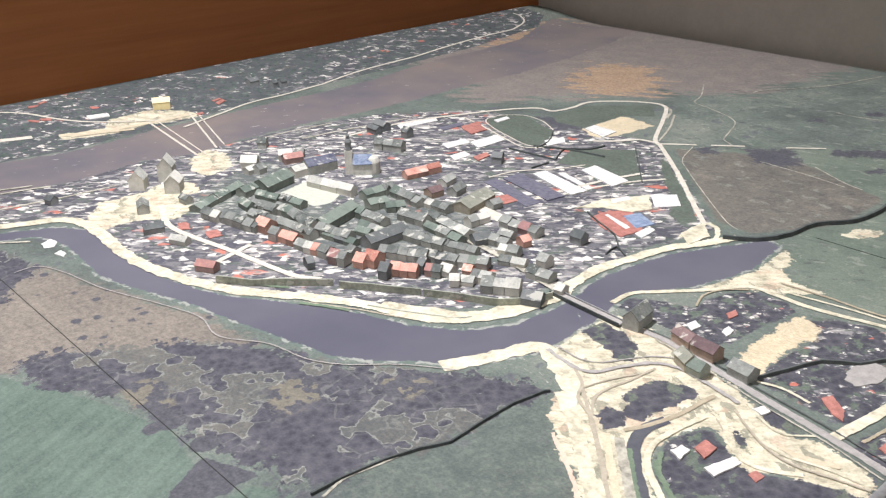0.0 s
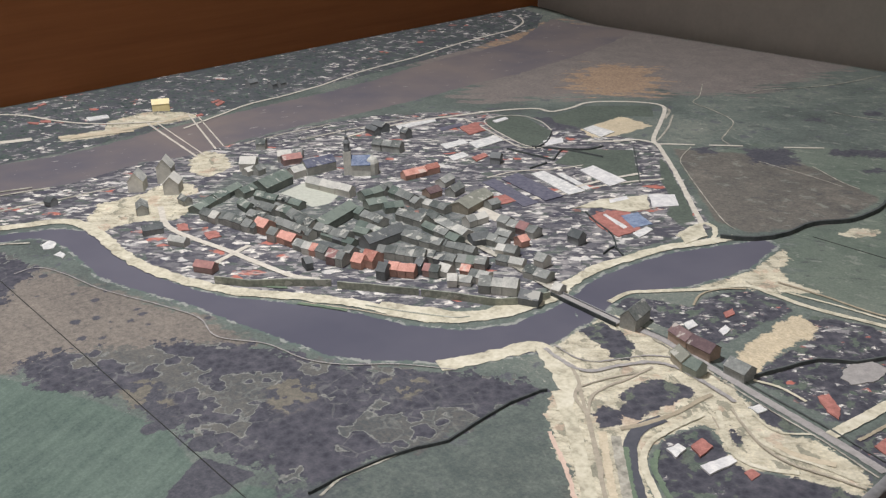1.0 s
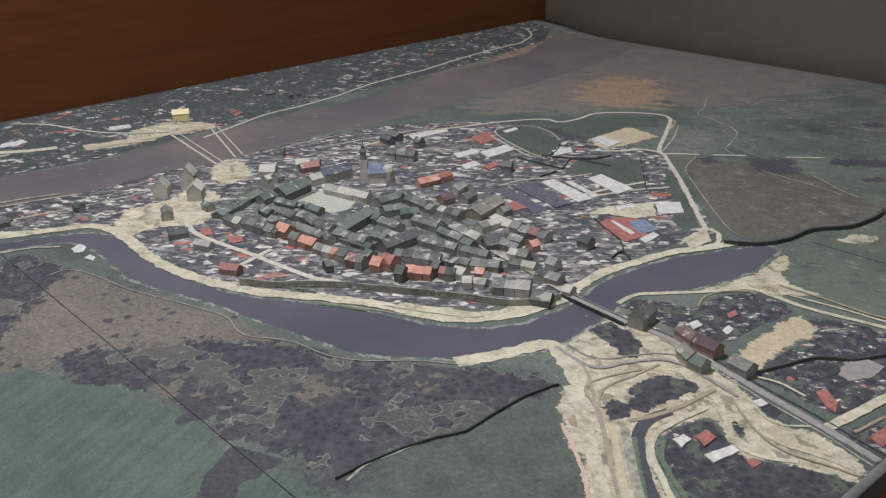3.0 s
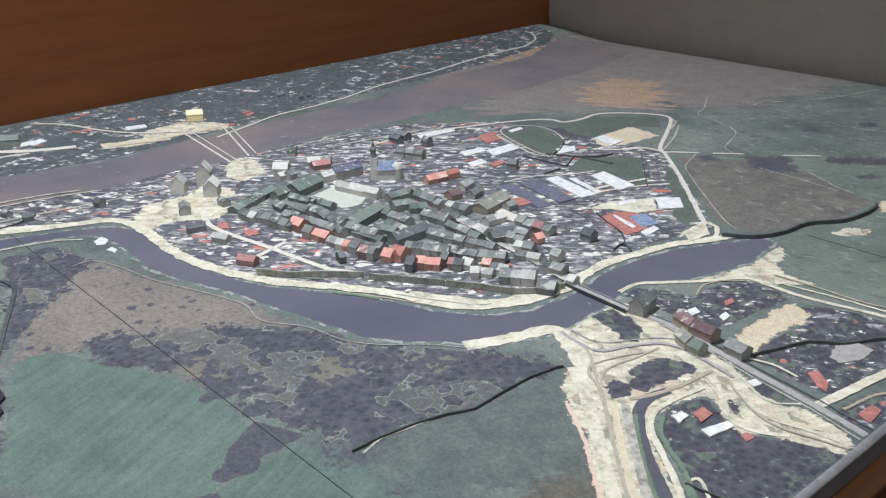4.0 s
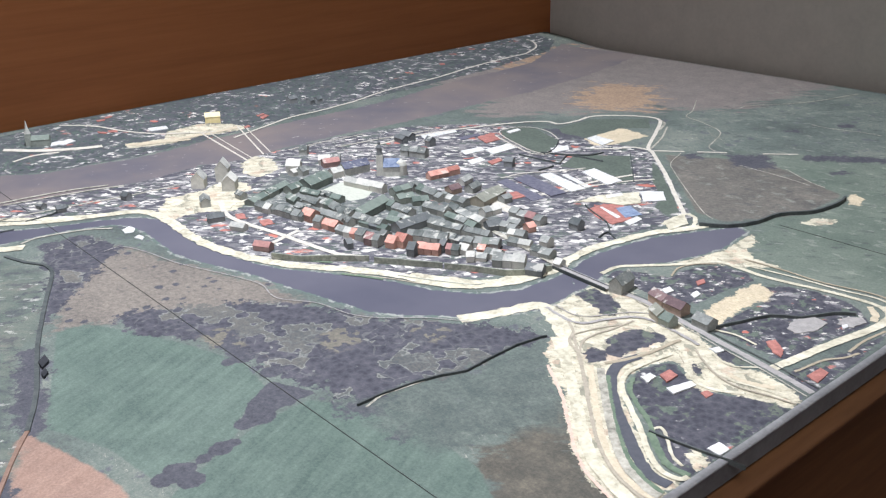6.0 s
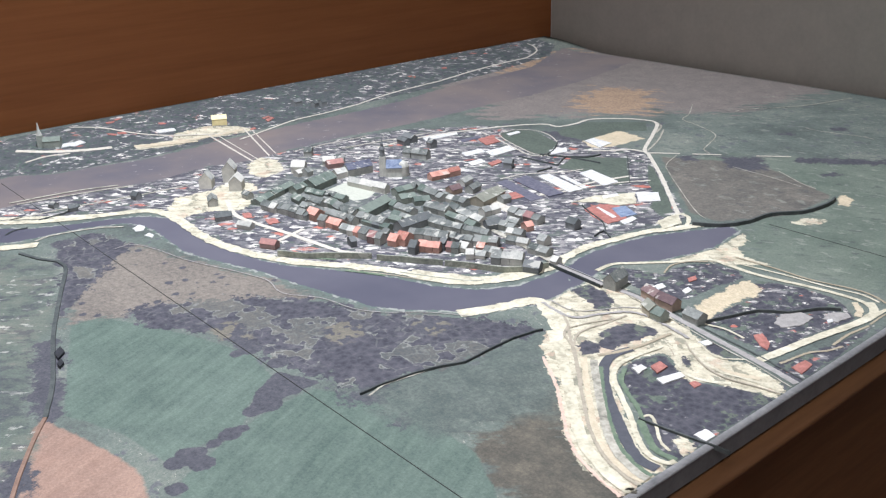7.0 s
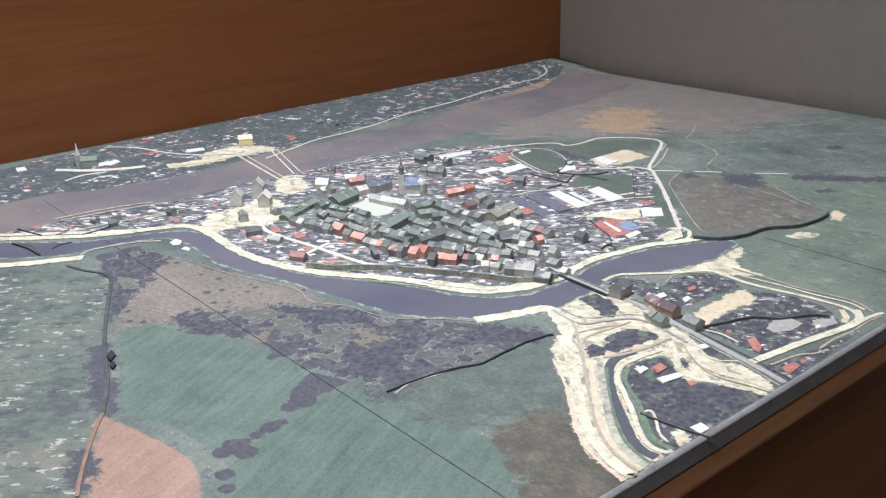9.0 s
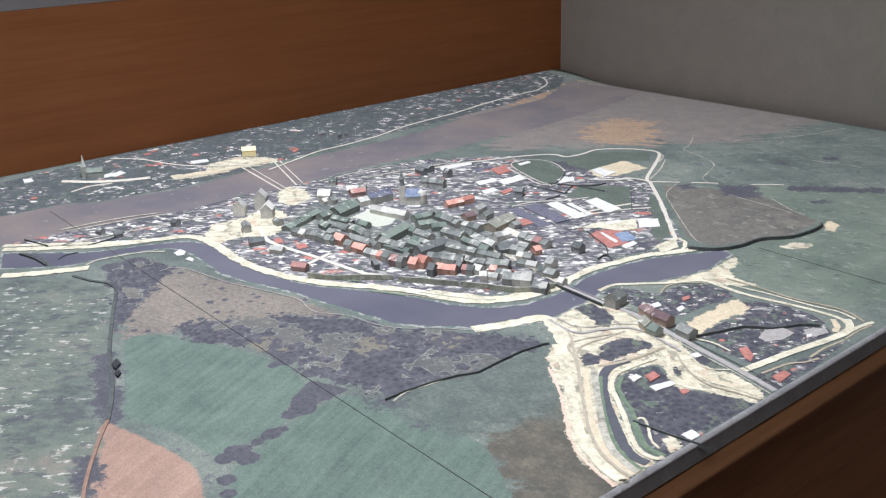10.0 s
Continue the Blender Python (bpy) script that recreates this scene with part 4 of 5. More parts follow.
def flat(name, outline, look_):
    """A flat coloured roof or yard, painted from the projected picture, a hair above the map."""
    bm = bmesh.new()
    FLATS.append(name)
    worn, n = [], len(outline)
    wear = {"yard_patch": 0.004, "roof_patch": 0.0014}.get(name, 0.002)
    for i, (ax, ay) in enumerate(outline):
        bx, by = outline[(i + 1) % n]
        for k in range(6):
            x, y = ax + (bx - ax) * k / 6, ay + (by - ay) * k / 6
            worn.append((x + wear * noise.noise((x * 130, y * 130, 2)), y + wear * noise.noise((x * 130, y * 130, 8))))
    prism(bm, worn, 0.0002, 0.0010 + 0.00010 * (len(FLATS) % 14))
    for v in bm.verts:
        v.co.z += float(ground_z(v.co.x, v.co.y))
    kind = "yard" if name != "roof_patch" else "flat_roof"
    thing(kind, bm, FLAT[look_], {"white": "bright white", "pale": "pale grey", "slate": "slate grey", "red": "brick red", "blue": "blue grey",
                                  "cream": "cream", "pink": "pale pink", "sand": "sandy", "grey": "grey"}[look_] + " flat " + ("roof" if kind == "flat_roof" else "yard") + " patch lying on the relief map", kind.replace("_", " "), "flat patches on the map")


flat("roof_patch", [(0.667, -1.154), (0.683, -1.061), (0.703, -1.073), (0.693, -1.166)], "pale")
flat("roof_patch", [(1.102, -1.315), (1.113, -1.282), (1.147, -1.291), (1.139, -1.325)], "red")
flat("yard_patch", [(0.835, -1.743), (0.848, -1.730), (0.872, -1.739), (0.865, -1.753)], "red")
flat("yard_patch", [(0.896, -1.728), (0.906, -1.711), (0.932, -1.718), (0.926, -1.737)], "red")
flat("yard_patch", [(0.816, -1.770), (0.820, -1.759), (0.845, -1.768), (0.841, -1.779)], "red")
flat("roof_patch", [(0.227, -1.337), (0.223, -1.314), (0.231, -1.314), (0.236, -1.337)], "red")
flat("roof_patch", [(0.056, -1.685), (0.057, -1.661), (0.067, -1.668), (0.067, -1.687)], "red")
flat("roof_patch", [(0.132, -1.715), (0.148, -1.695), (0.153, -1.702), (0.142, -1.715)], "red")
flat("roof_patch", [(0.145, -1.853), (0.144, -1.804), (0.163, -1.798), (0.163, -1.849)], "pale")
flat("roof_patch", [(0.172, -1.605), (0.180, -1.562), (0.197, -1.564), (0.192, -1.607)], "pale")
flat("roof_patch", [(1.764, -1.677), (1.774, -1.642), (1.785, -1.645), (1.778, -1.682)], "white")
flat("roof_patch", [(1.739, -1.656), (1.739, -1.638), (1.755, -1.641), (1.756, -1.665)], "red")
flat("roof_patch", [(1.726, -1.677), (1.729, -1.662), (1.739, -1.664), (1.740, -1.683)], "pale")
flat("roof_patch", [(1.798, -1.655), (1.800, -1.644), (1.811, -1.646), (1.810, -1.660)], "red")
flat("yard_patch", [(1.779, -1.430), (1.771, -1.399), (1.784, -1.371), (1.808, -1.376), (1.810, -1.409), (1.795, -1.436)], "grey")
flat("yard_patch", [(1.817, -1.369), (1.816, -1.344), (1.829, -1.327), (1.844, -1.335), (1.838, -1.365)], "grey")
flat("roof_patch", [(1.780, -1.484), (1.785, -1.470), (1.809, -1.489), (1.817, -1.508), (1.802, -1.503)], "red")
flat("roof_patch", [(1.863, -1.527), (1.865, -1.497), (1.878, -1.501), (1.881, -1.533)], "red")
flat("roof_patch", [(1.871, -1.748), (1.874, -1.728), (1.889, -1.731), (1.889, -1.749)], "white")
flat("roof_patch", [(1.603, -1.389), (1.605, -1.372), (1.615, -1.383), (1.613, -1.399)], "red")
flat("roof_patch", [(1.625, -1.434), (1.623, -1.416), (1.634, -1.421), (1.636, -1.439)], "white")
flat("roof_patch", [(1.585, -1.449), (1.587, -1.433), (1.600, -1.440), (1.599, -1.458)], "pale")
flat("roof_patch", [(1.746, -1.542), (1.757, -1.545), (1.754, -1.558), (1.741, -1.555)], "pale")
flat("roof_patch", [(1.825, -1.370), (1.828, -1.361), (1.834, -1.369), (1.832, -1.378)], "white")
flat("roof_patch", [(1.122, -1.103), (1.123, -1.067), (1.216, -1.089), (1.213, -1.130)], "white")
flat("roof_patch", [(1.055, -1.233), (1.055, -1.192), (1.187, -1.220), (1.181, -1.257)], "slate")
flat("roof_patch", [(1.074, -1.179), (1.079, -1.151), (1.198, -1.178), (1.191, -1.210)], "pale")
flat("roof_patch", [(1.042, -1.267), (1.043, -1.239), (1.178, -1.270), (1.174, -1.300)], "slate")
flat("roof_patch", [(1.108, -1.146), (1.108, -1.134), (1.196, -1.158), (1.194, -1.171)], "pale")
flat("roof_patch", [(1.282, -1.115), (1.312, -1.085), (1.347, -1.122), (1.322, -1.157)], "white")
flat("yard_patch", [(1.234, -1.250), (1.239, -1.189), (1.282, -1.120), (1.323, -1.165), (1.308, -1.200), (1.263, -1.216)], "cream")
flat("yard_patch", [(1.276, -1.261), (1.279, -1.220), (1.311, -1.201), (1.366, -1.246), (1.358, -1.290), (1.320, -1.283)], "red")
flat("roof_patch", [(1.309, -1.223), (1.319, -1.193), (1.364, -1.215), (1.354, -1.249)], "blue")
flat("roof_patch", [(1.287, -1.240), (1.288, -1.234), (1.346, -1.252), (1.345, -1.262)], "white")
flat("roof_patch", [(0.861, -1.129), (0.864, -1.059), (0.900, -1.071), (0.900, -1.143)], "pale")
flat("yard_patch", [(0.775, -1.075), (0.769, -1.023), (0.825, -1.048), (0.825, -1.090)], "red")
flat("roof_patch", [(0.958, -1.021), (0.969, -0.977), (0.994, -1.000), (0.985, -1.041)], "white")
flat("roof_patch", [(0.788, -0.990), (0.788, -0.953), (0.804, -0.960), (0.804, -0.996)], "white")
flat("yard_patch", [(0.963, -0.907), (0.961, -0.874), (1.021, -0.879), (1.024, -0.924)], "pale")
flat("yard_patch", [(1.413, -1.216), (1.419, -1.164), (1.450, -1.197), (1.445, -1.246)], "cream")
flat("roof_patch", [(0.932, -1.188), (0.930, -1.153), (0.948, -1.160), (0.954, -1.197)], "red")
flat("roof_patch", [(0.829, -1.174), (0.836, -1.120), (0.861, -1.129), (0.858, -1.185)], "pale")
flat("roof_patch", [(0.894, -1.213), (0.895, -1.175), (0.919, -1.183), (0.921, -1.224)], "pale")
flat("island_patch", [(0.766, -1.931), (0.756, -1.914), (0.774, -1.910), (0.790, -1.921), (0.786, -1.934)], "pale")
flat("island_patch", [(0.815, -1.931), (0.810, -1.918), (0.828, -1.918), (0.836, -1.927)], "pale")
flat("roof_patch", [(1.251, -1.181), (1.261, -1.146), (1.272, -1.155), (1.263, -1.191)], "white")
flat("roof_patch", [(1.365, -1.265), (1.364, -1.229), (1.379, -1.233), (1.383, -1.273)], "pale")
flat("roof_patch", [(0.128, -0.633), (0.131, -0.616), (0.142, -0.621), (0.139, -0.637)], "red")
flat("roof_patch", [(0.045, -1.660), (0.038, -1.641), (0.050, -1.641), (0.054, -1.658)], "red")
flat("roof_patch", [(0.138, -1.691), (0.147, -1.672), (0.158, -1.675), (0.149, -1.693)], "red")
flat("roof_patch", [(0.153, -1.827), (0.144, -1.785), (0.160, -1.779), (0.171, -1.811)], "white")
flat("roof_patch", [(0.288, -1.409), (0.284, -1.393), (0.297, -1.396), (0.302, -1.412)], "red")
flat("roof_patch", [(0.248, -1.339), (0.233, -1.314), (0.247, -1.313), (0.261, -1.338)], "red")
flat("roof_patch", [(0.193, -2.030), (0.190, -2.017), (0.199, -2.016), (0.202, -2.029)], "red")
flat("roof_patch", [(0.069, -2.006), (0.074, -1.986), (0.096, -1.988), (0.095, -2.010)], "white")
flat("roof_patch", [(0.669, -1.220), (0.660, -1.172), (0.684, -1.177), (0.693, -1.225)], "pale")
flat("roof_patch", [(0.744, -1.105), (0.750, -1.048), (0.766, -1.055), (0.766, -1.113)], "slate")


def ridge(name, points):
    """A low upright strip set into the relief: a rampart, town wall or stream edge."""
    wide, high = {"stream_w": (0.0075, 0.0022), "stream_o": (0.006, 0.0018), "stream_e": (0.005, 0.0068), "stream_s": (0.0026, 0.0034), "stream_se": (0.003, 0.003),
                  "stream_ne": (0.003, 0.0045), "wall_n": (0.002, 0.0035), "terrace": (0.003, 0.0018)}.get(name.split("__")[0], (0.003, 0.0105))
    line = smooth(points, 0.02)
    bm, rows = bmesh.new(), []
    for i, p in enumerate(line):
        d = (line[min(i + 1, len(line) - 1)] - line[max(i - 1, 0)]).normalized()
        s = Vector((-d.y, d.x)) * wide / 2
        jog = Vector((noise.noise((p.x * 70, p.y * 70, 1)), noise.noise((p.x * 70, p.y * 70, 5)))) * (0.003 if name in ("stream_s", "stream_e") else 0.0008)
        p = p + jog
        h = high * (1 + 0.15 * noise.noise((p.x * 40, p.y * 40, 3)))
        rows.append([bm.verts.new((q.x, q.y, z)) for q, z in ((p + s, -0.002), (p + s * 0.8, h), (p - s * 0.8, h), (p - s, -0.002))])
    for r, q in zip(rows, rows[1:]):
        for j in range(3):
            bm.faces.new((r[j], q[j], q[j + 1], r[j + 1]))
    bm.faces.new(rows[0][::-1])
    bm.faces.new(rows[-1])
    bmesh.ops.recalc_face_normals(bm, faces=bm.faces)
    town = name.startswith(("town_wall", "terrace"))
    thing("town_wall" if town else "embankment", bm, TOWN_WALL if town else TAN_RIDGE if name == "stream_o" else RIDGE, "low dark grey town wall strip of the model" if town else
          "low tan embankment strip across a pink field" if name == "stream_o" else "low embankment strip of the relief map, painted dark grey for its unlit faces",
          "wall" if town else "embankment", "raised strips of the model")


ridge("stream_e", [(1.468, -1.190), (1.505, -1.161), (1.531, -1.109), (1.536, -1.049), (1.571, -0.995), (1.580, -0.928), (1.574, -0.886)])
ridge("stream_s", [(1.538, -1.973), (1.538, -1.940), (1.543, -1.892), (1.553, -1.854), (1.565, -1.823), (1.561, -1.760), (1.564, -1.703), (1.571, -1.681)])
ridge("stream_w", [(0.745, -2.128), (0.796, -2.112), (0.855, -2.091), (0.984, -2.147), (1.107, -2.201), (1.243, -2.251), (1.320, -2.288)])
ridge("stream_o", [(1.320, -2.288), (1.363, -2.317), (1.399, -2.339), (1.440, -2.362), (1.485, -2.384)])
ridge("stream_se", [(1.808, -1.766), (1.843, -1.762), (1.886, -1.753), (1.920, -1.748)])
ridge("stream_ne", [(1.712, -1.498), (1.726, -1.459), (1.743, -1.414), (1.775, -1.389), (1.799, -1.346), (1.822, -1.325)])
ridge("wall_n", [(0.926, -0.960), (0.969, -1.021), (0.978, -1.064)])
ridge("wall_n__2", [(0.943, -1.104), (1.000, -1.099), (1.051, -1.092)])
ridge("wall_n__3", [(0.967, -1.062), (1.027, -1.028), (1.056, -1.001), (1.064, -0.966)])
ridge("wall_n__4", [(1.052, -1.157), (1.054, -1.114)])
ridge("wall_n__5", [(1.108, -0.930), (1.175, -1.007), (1.236, -1.078)])
ridge("wall_n__10", [(1.051, -1.092), (1.024, -1.044), (1.032, -1.030), (1.104, -1.016)])
ridge("wall_n__6", [(1.260, -1.249), (1.297, -1.270), (1.347, -1.291), (1.382, -1.326)])
ridge("wall_n__7", [(1.383, -1.355), (1.378, -1.326), (1.406, -1.340)])
ridge("wall_n__8", [(0.597, -2.044), (0.593, -1.994), (0.571, -1.955)])
ridge("wall_n__9", [(0.464, -2.130), (0.541, -2.107)])
ridge("stream_ne__2", [(0.548, -2.166), (0.597, -2.153), (0.654, -2.148)])
ridge("town_wall_a", [(1.069, -1.806), (1.113, -1.777), (1.144, -1.743), (1.190, -1.697)])
ridge("town_wall_b", [(1.202, -1.695), (1.237, -1.670), (1.295, -1.630)])
ridge("terrace", [(1.270, -1.700), (1.323, -1.673), (1.374, -1.642), (1.387, -1.624)])
ridge("town_wall_c", [(1.299, -1.629), (1.355, -1.595), (1.389, -1.578), (1.414, -1.542), (1.422, -1.513)])

for (x, y), k in zip(((1.167, -2.214), (1.199, -2.224)), (0.85, 0.55)):
    bm = prism(bmesh.new(), [(x + 0.020 * k, y - 0.009 * k), (x + 0.0034 * k, y + 0.0073 * k), (x - 0.020 * k, y + 0.009 * k), (x - 0.0034 * k, y - 0.0073 * k)], 0.0, 0.0042)
    thing("bastion", bm, BASTION, "small dark diamond-shaped bastion on the embankment", "bastion", "raised strips of the model")

# seams between the map's tiles
for y in (-2.02, -1.088):
    bm = bmesh.new()
    x = 0.30 if y < -2 else 1.56
    box(bm, x, 1.89, y - 0.0004, y + 0.0004, 0.0002, 0.0008)
    thing("trim", bm, SEAM, "thin dark seam between two map tiles", "seam", kind="structure")

# slab, rim, table body
table = base("display_table", pose(0.95, -1.45, -0.8), "large wooden display table that carries the relief map", "table")
table_parts = [
    part("board", box(bmesh.new(), 0.0, 1.9, -2.95, -0.038, -0.0275, -0.001, 0.0008), SLAB, table, "thick grey board"),
    part("border", box(bmesh.new(), 1.891, 1.9015, -2.95, -0.038, -0.001, 0.0012, 0.0005), BORDER, table, "pale border strip"),
    part("rim", box(bmesh.new(), 1.80, 1.925, -3.0, -0.04, -0.036, -0.0315, 0.0008), RIM, table, "brown veneered rim"),
    part("plinth", box(bmesh.new(), 0.02, 1.858, -2.96, -0.05, -0.80, -0.036), RIM, table, "brown wooden side panel in shade")]
for ob in table_parts:
    ob.matrix_parent_inverse = table.matrix_world.inverted()

# room
def room_piece(name, x0, x1, y0, y1, z0, z1, material, label, category):
    bm = bmesh.new()
    box(bm, x0, x1, y0, y1, z0, z1)
    return thing(name, bm, material, label, category, kind="structure")


room_piece("floor", -1.2, 4.6, -6.1, 0.1, -0.90, -0.80, FLOOR, "dark reddish brown wooden floor", "floor")
room_piece("ceiling", -1.2, 4.6, -6.1, 0.1, 2.20, 2.30, WHITE, "plain white painted ceiling", "ceiling")
room_piece("wall_north", 0.0, 4.6, 0.0, 0.12, -0.80, 2.20, WALL, "plain grey painted wall behind the table", "wall")
room_piece("wall_west", -1.2, -1.05, -6.1, 0.1, -0.80, 2.20, WHITE, "plain white painted wall behind the wooden panel", "wall")
room_piece("wall_back", -1.05, 0.0, 0.0, 0.12, -0.80, 2.20, WHITE, "plain white painted wall", "wall")
room_piece("wall_south", -1.2, 4.6, -6.2, -6.1, -0.80, 2.20, WHITE, "plain white painted wall", "wall")
room_piece("wall_east", 4.45, 4.6, -6.1, 0.0, -0.80, 2.20, WHITE, "plain white painted wall", "wall")
# unseen fixture, added to go with the area lamp under the ceiling
fixture = base("unseen_ceiling_light", pose(2.6, -3.2, 2.14), "unseen square white ceiling light added for soft room light", "ceiling light")
part("housing", box(bmesh.new(), -0.62, 0.62, -0.62, 0.62, 0.0, 0.06, 0.004), WHITE, fixture)
# unseen box added as projector housing: its square mouth keeps the beam on the table
housing = base("projector_beam_mask", pose(0.92, -1.78, 1.94), "unseen white projector housing added to keep the beam on the table", "projector")
K = 0.11 / 2.05
MA, MB, MC, MD = -0.926 * K, 0.975 * K, -1.2 * K, 1.742 * K
for x0, x1, y0, y1 in ((-0.2, MA, -0.25, 0.25), (MB, 0.2, -0.25, 0.25), (MA, MB, -0.25, MC), (MA, MB, MD, 0.25)):
    part("front_plate", box(bmesh.new(), x0, x1, y0, y1, 0.0, 0.010), WHITE, housing)
for x0, x1, y0, y1 in ((-0.2, -0.19, -0.25, 0.25), (0.19, 0.2, -0.25, 0.25), (-0.19, 0.19, -0.25, -0.24), (-0.19, 0.19, 0.24, 0.25)):
    part("side_plate", box(bmesh.new(), x0, x1, y0, y1, 0.010, 0.262), WHITE, housing)
room_piece("wood_panel", -0.022, -0.001, -3.2, -0.001, -0.80, 0.425, PANEL, "brown veneered wooden panel standing behind the map", "panel")


# ---- buildings ----
LOOKS = {"g": "grey", "w": "pale grey", "d": "dark grey", "r": "red-roofed", "p": "faded pink", "b": "blue-grey roofed", "m": "maroon-roofed",
         "o": "ochre grey", "y": "sandy yellow", "n": "dark green"}


def dormer(ob, at, b, eave, height, look_):
    """A small cross gable on the slope that faces the river."""
    bm = bmesh.new()
    w, top = 0.0042, height - 0.001
    low = eave - 0.001
    ring = [(-w, low), (w, low), (w, eave + 0.0012), (0, top), (-w, eave + 0.0012)]
    ends = [[bm.verts.new((at + x_, y_, z_)) for x_, z_ in ring] for y_ in (-b - 0.0012, -0.0006)]
    for i in range(5):
        bm.faces.new((ends[0][i], ends[0][(i + 1) % 5], ends[1][(i + 1) % 5], ends[1][i]))
    bm.faces.new(ends[0])
    bm.faces.new(ends[1])
    bmesh.ops.recalc_face_normals(bm, faces=bm.faces)
    part("cross_gable", bm, ROOFS[look_], ob)


def house(x, y, turn, length, width, height, look_):
    """A small gabled block: body with gables, two roof slopes with thin eaves."""
    if look_ == "g" and (math.hypot(x - 0.985, y + 1.47) < 0.055 or math.hypot(x - 0.82, y + 1.60) < 0.05):
        look_ = "n"
    z = float(ground_z(x, y))
    ob = base("house", pose(x, y, z, 0, 0, turn), "small " + LOOKS[look_] + " gabled model house on the relief map", "house", "model houses")
    eave = height * random.uniform(0.58, 0.68)
    a, b = length / 2, width / 2
    bm = bmesh.new()
    ring = [(-b, -0.006), (b, -0.006), (b, eave), (0, height - 0.0006), (-b, eave)]
    ends = [[bm.verts.new((sx, y_, z_)) for y_, z_ in ring] for sx in (-a, a)]
    for i in range(5):
        bm.faces.new((ends[0][i], ends[0][(i + 1) % 5], ends[1][(i + 1) % 5], ends[1][i]))
    bm.faces.new(ends[0])
    bm.faces.new(ends[1])
    bmesh.ops.recalc_face_normals(bm, faces=bm.faces)
    part("body", bm, SIDES[look_], ob)
    slope = (height - eave) / b
    o = 0.0012
    for side in (1, -1):
        bm = bmesh.new()
        rows = []
        for sx in (-a - 0.0006, a + 0.0006):
            rows.append([bm.verts.new(v) for v in ((sx, 0, height), (sx, side * (b + o), eave - o * slope), (sx, side * (b + o), eave - o * slope - 0.0008), (sx, 0, height - 0.0008))])
        for i in range(4):
            bm.faces.new((rows[0][i], rows[0][(i + 1) % 4], rows[1][(i + 1) % 4], rows[1][i]))
        bm.faces.new(rows[0])
        bm.faces.new(rows[1])
        bmesh.ops.recalc_face_normals(bm, faces=bm.faces)
        part("roof_slope", bm, ROOFS[look_], ob)
    if look_ in "gr" and length > 0.020 and random.random() < 0.22:
        dormer(ob, random.uniform(-0.2, 0.2) * length, b, eave, height, look_)
    return ob


house(0.746, -1.756, 157, 0.034, 0.0180, 0.0192, "g")
house(1.025, -1.795, 27, 0.031, 0.0165, 0.0165, "p")
house(0.911, -1.777, 24, 0.030, 0.0148, 0.0144, "w")
house(0.842, -1.785, 71, 0.031, 0.0164, 0.0160, "d")
house(0.762, -1.687, 1, 0.023, 0.0149, 0.0161, "g")
house(0.686, -1.517, 42, 0.030, 0.0213, 0.0256, "w")
house(0.595, -1.433, 43, 0.018, 0.0197, 0.0208, "g")
house(0.688, -1.442, 61, 0.025, 0.0213, 0.0208, "w")
house(0.694, -1.414, 45, 0.017, 0.0148, 0.0160, "g")
house(0.786, -1.433, 83, 0.059, 0.0279, 0.0272, "b")
house(1.327, -1.349, 2, 0.021, 0.0183, 0.0208, "d")
house(0.765, -1.277, 24, 0.019, 0.0206, 0.0216, "g")
house(0.784, -1.268, 24, 0.019, 0.0200, 0.0223, "g")
house(0.802, -1.260, 24, 0.019, 0.0215, 0.0230, "g")
house(0.670, -1.196, 0, 0.035, 0.0197, 0.0208, "d")
house(0.676, -1.220, 177, 0.033, 0.0164, 0.0176, "d")
house(0.746, -1.192, 3, 0.017, 0.0180, 0.0224, "d")
house(0.984, -1.175, 28, 0.019, 0.0197, 0.0208, "d")
house(1.542, -1.490, 100, 0.039, 0.0213, 0.0272, "g")
house(1.612, -1.489, 165, 0.031, 0.0197, 0.0208, "m")
house(1.644, -1.494, 175, 0.033, 0.0197, 0.0208, "m")
house(1.641, -1.530, 153, 0.025, 0.0180, 0.0208, "o")
house(1.660, -1.535, 174, 0.020, 0.0180, 0.0192, "n")
house(1.698, -1.504, 174, 0.028, 0.0213, 0.0192, "g")
house(0.190, -1.205, 97, 0.026, 0.0180, 0.0192, "d")
house(0.223, -1.169, 105, 0.017, 0.0164, 0.0176, "d")
house(0.227, -1.146, 96, 0.018, 0.0164, 0.0192, "d")
house(0.207, -1.449, 63, 0.037, 0.0246, 0.0240, "y")
house(0.605, -1.852, 16, 0.017, 0.0148, 0.0160, "d")
house(0.538, -1.994, 18, 0.017, 0.0131, 0.0128, "d")
house(0.585, -1.973, 81, 0.017, 0.0148, 0.0144, "d")
house(0.639, -1.712, 140, 0.030, 0.0260, 0.0360, "w")
house(0.634, -1.655, 140, 0.030, 0.0260, 0.0460, "w")
house(0.694, -1.673, 140, 0.034, 0.0260, 0.0330, "w")


def terrace(start, end, count, width, height, looks):
    """A street row of joined houses under one ridge line."""
    (ax, ay), (bx, by) = start, end
    turn = math.degrees(math.atan2(by - ay, bx - ax))
    cuts = [0.0] + [(i + random.uniform(-0.16, 0.16)) / count for i in range(1, count)] + [1.0]
    run = math.hypot(bx - ax, by - ay)
    for i, (k, m) in enumerate(zip(cuts, cuts[1:])):
        mid = (k + m) / 2
        house(ax + (bx - ax) * mid, ay + (by - ay) * mid, turn, run * (m - k) - 0.0009, width * random.uniform(1.10, 1.28),
              height * random.uniform(0.90, 1.08), looks[i % len(looks)])


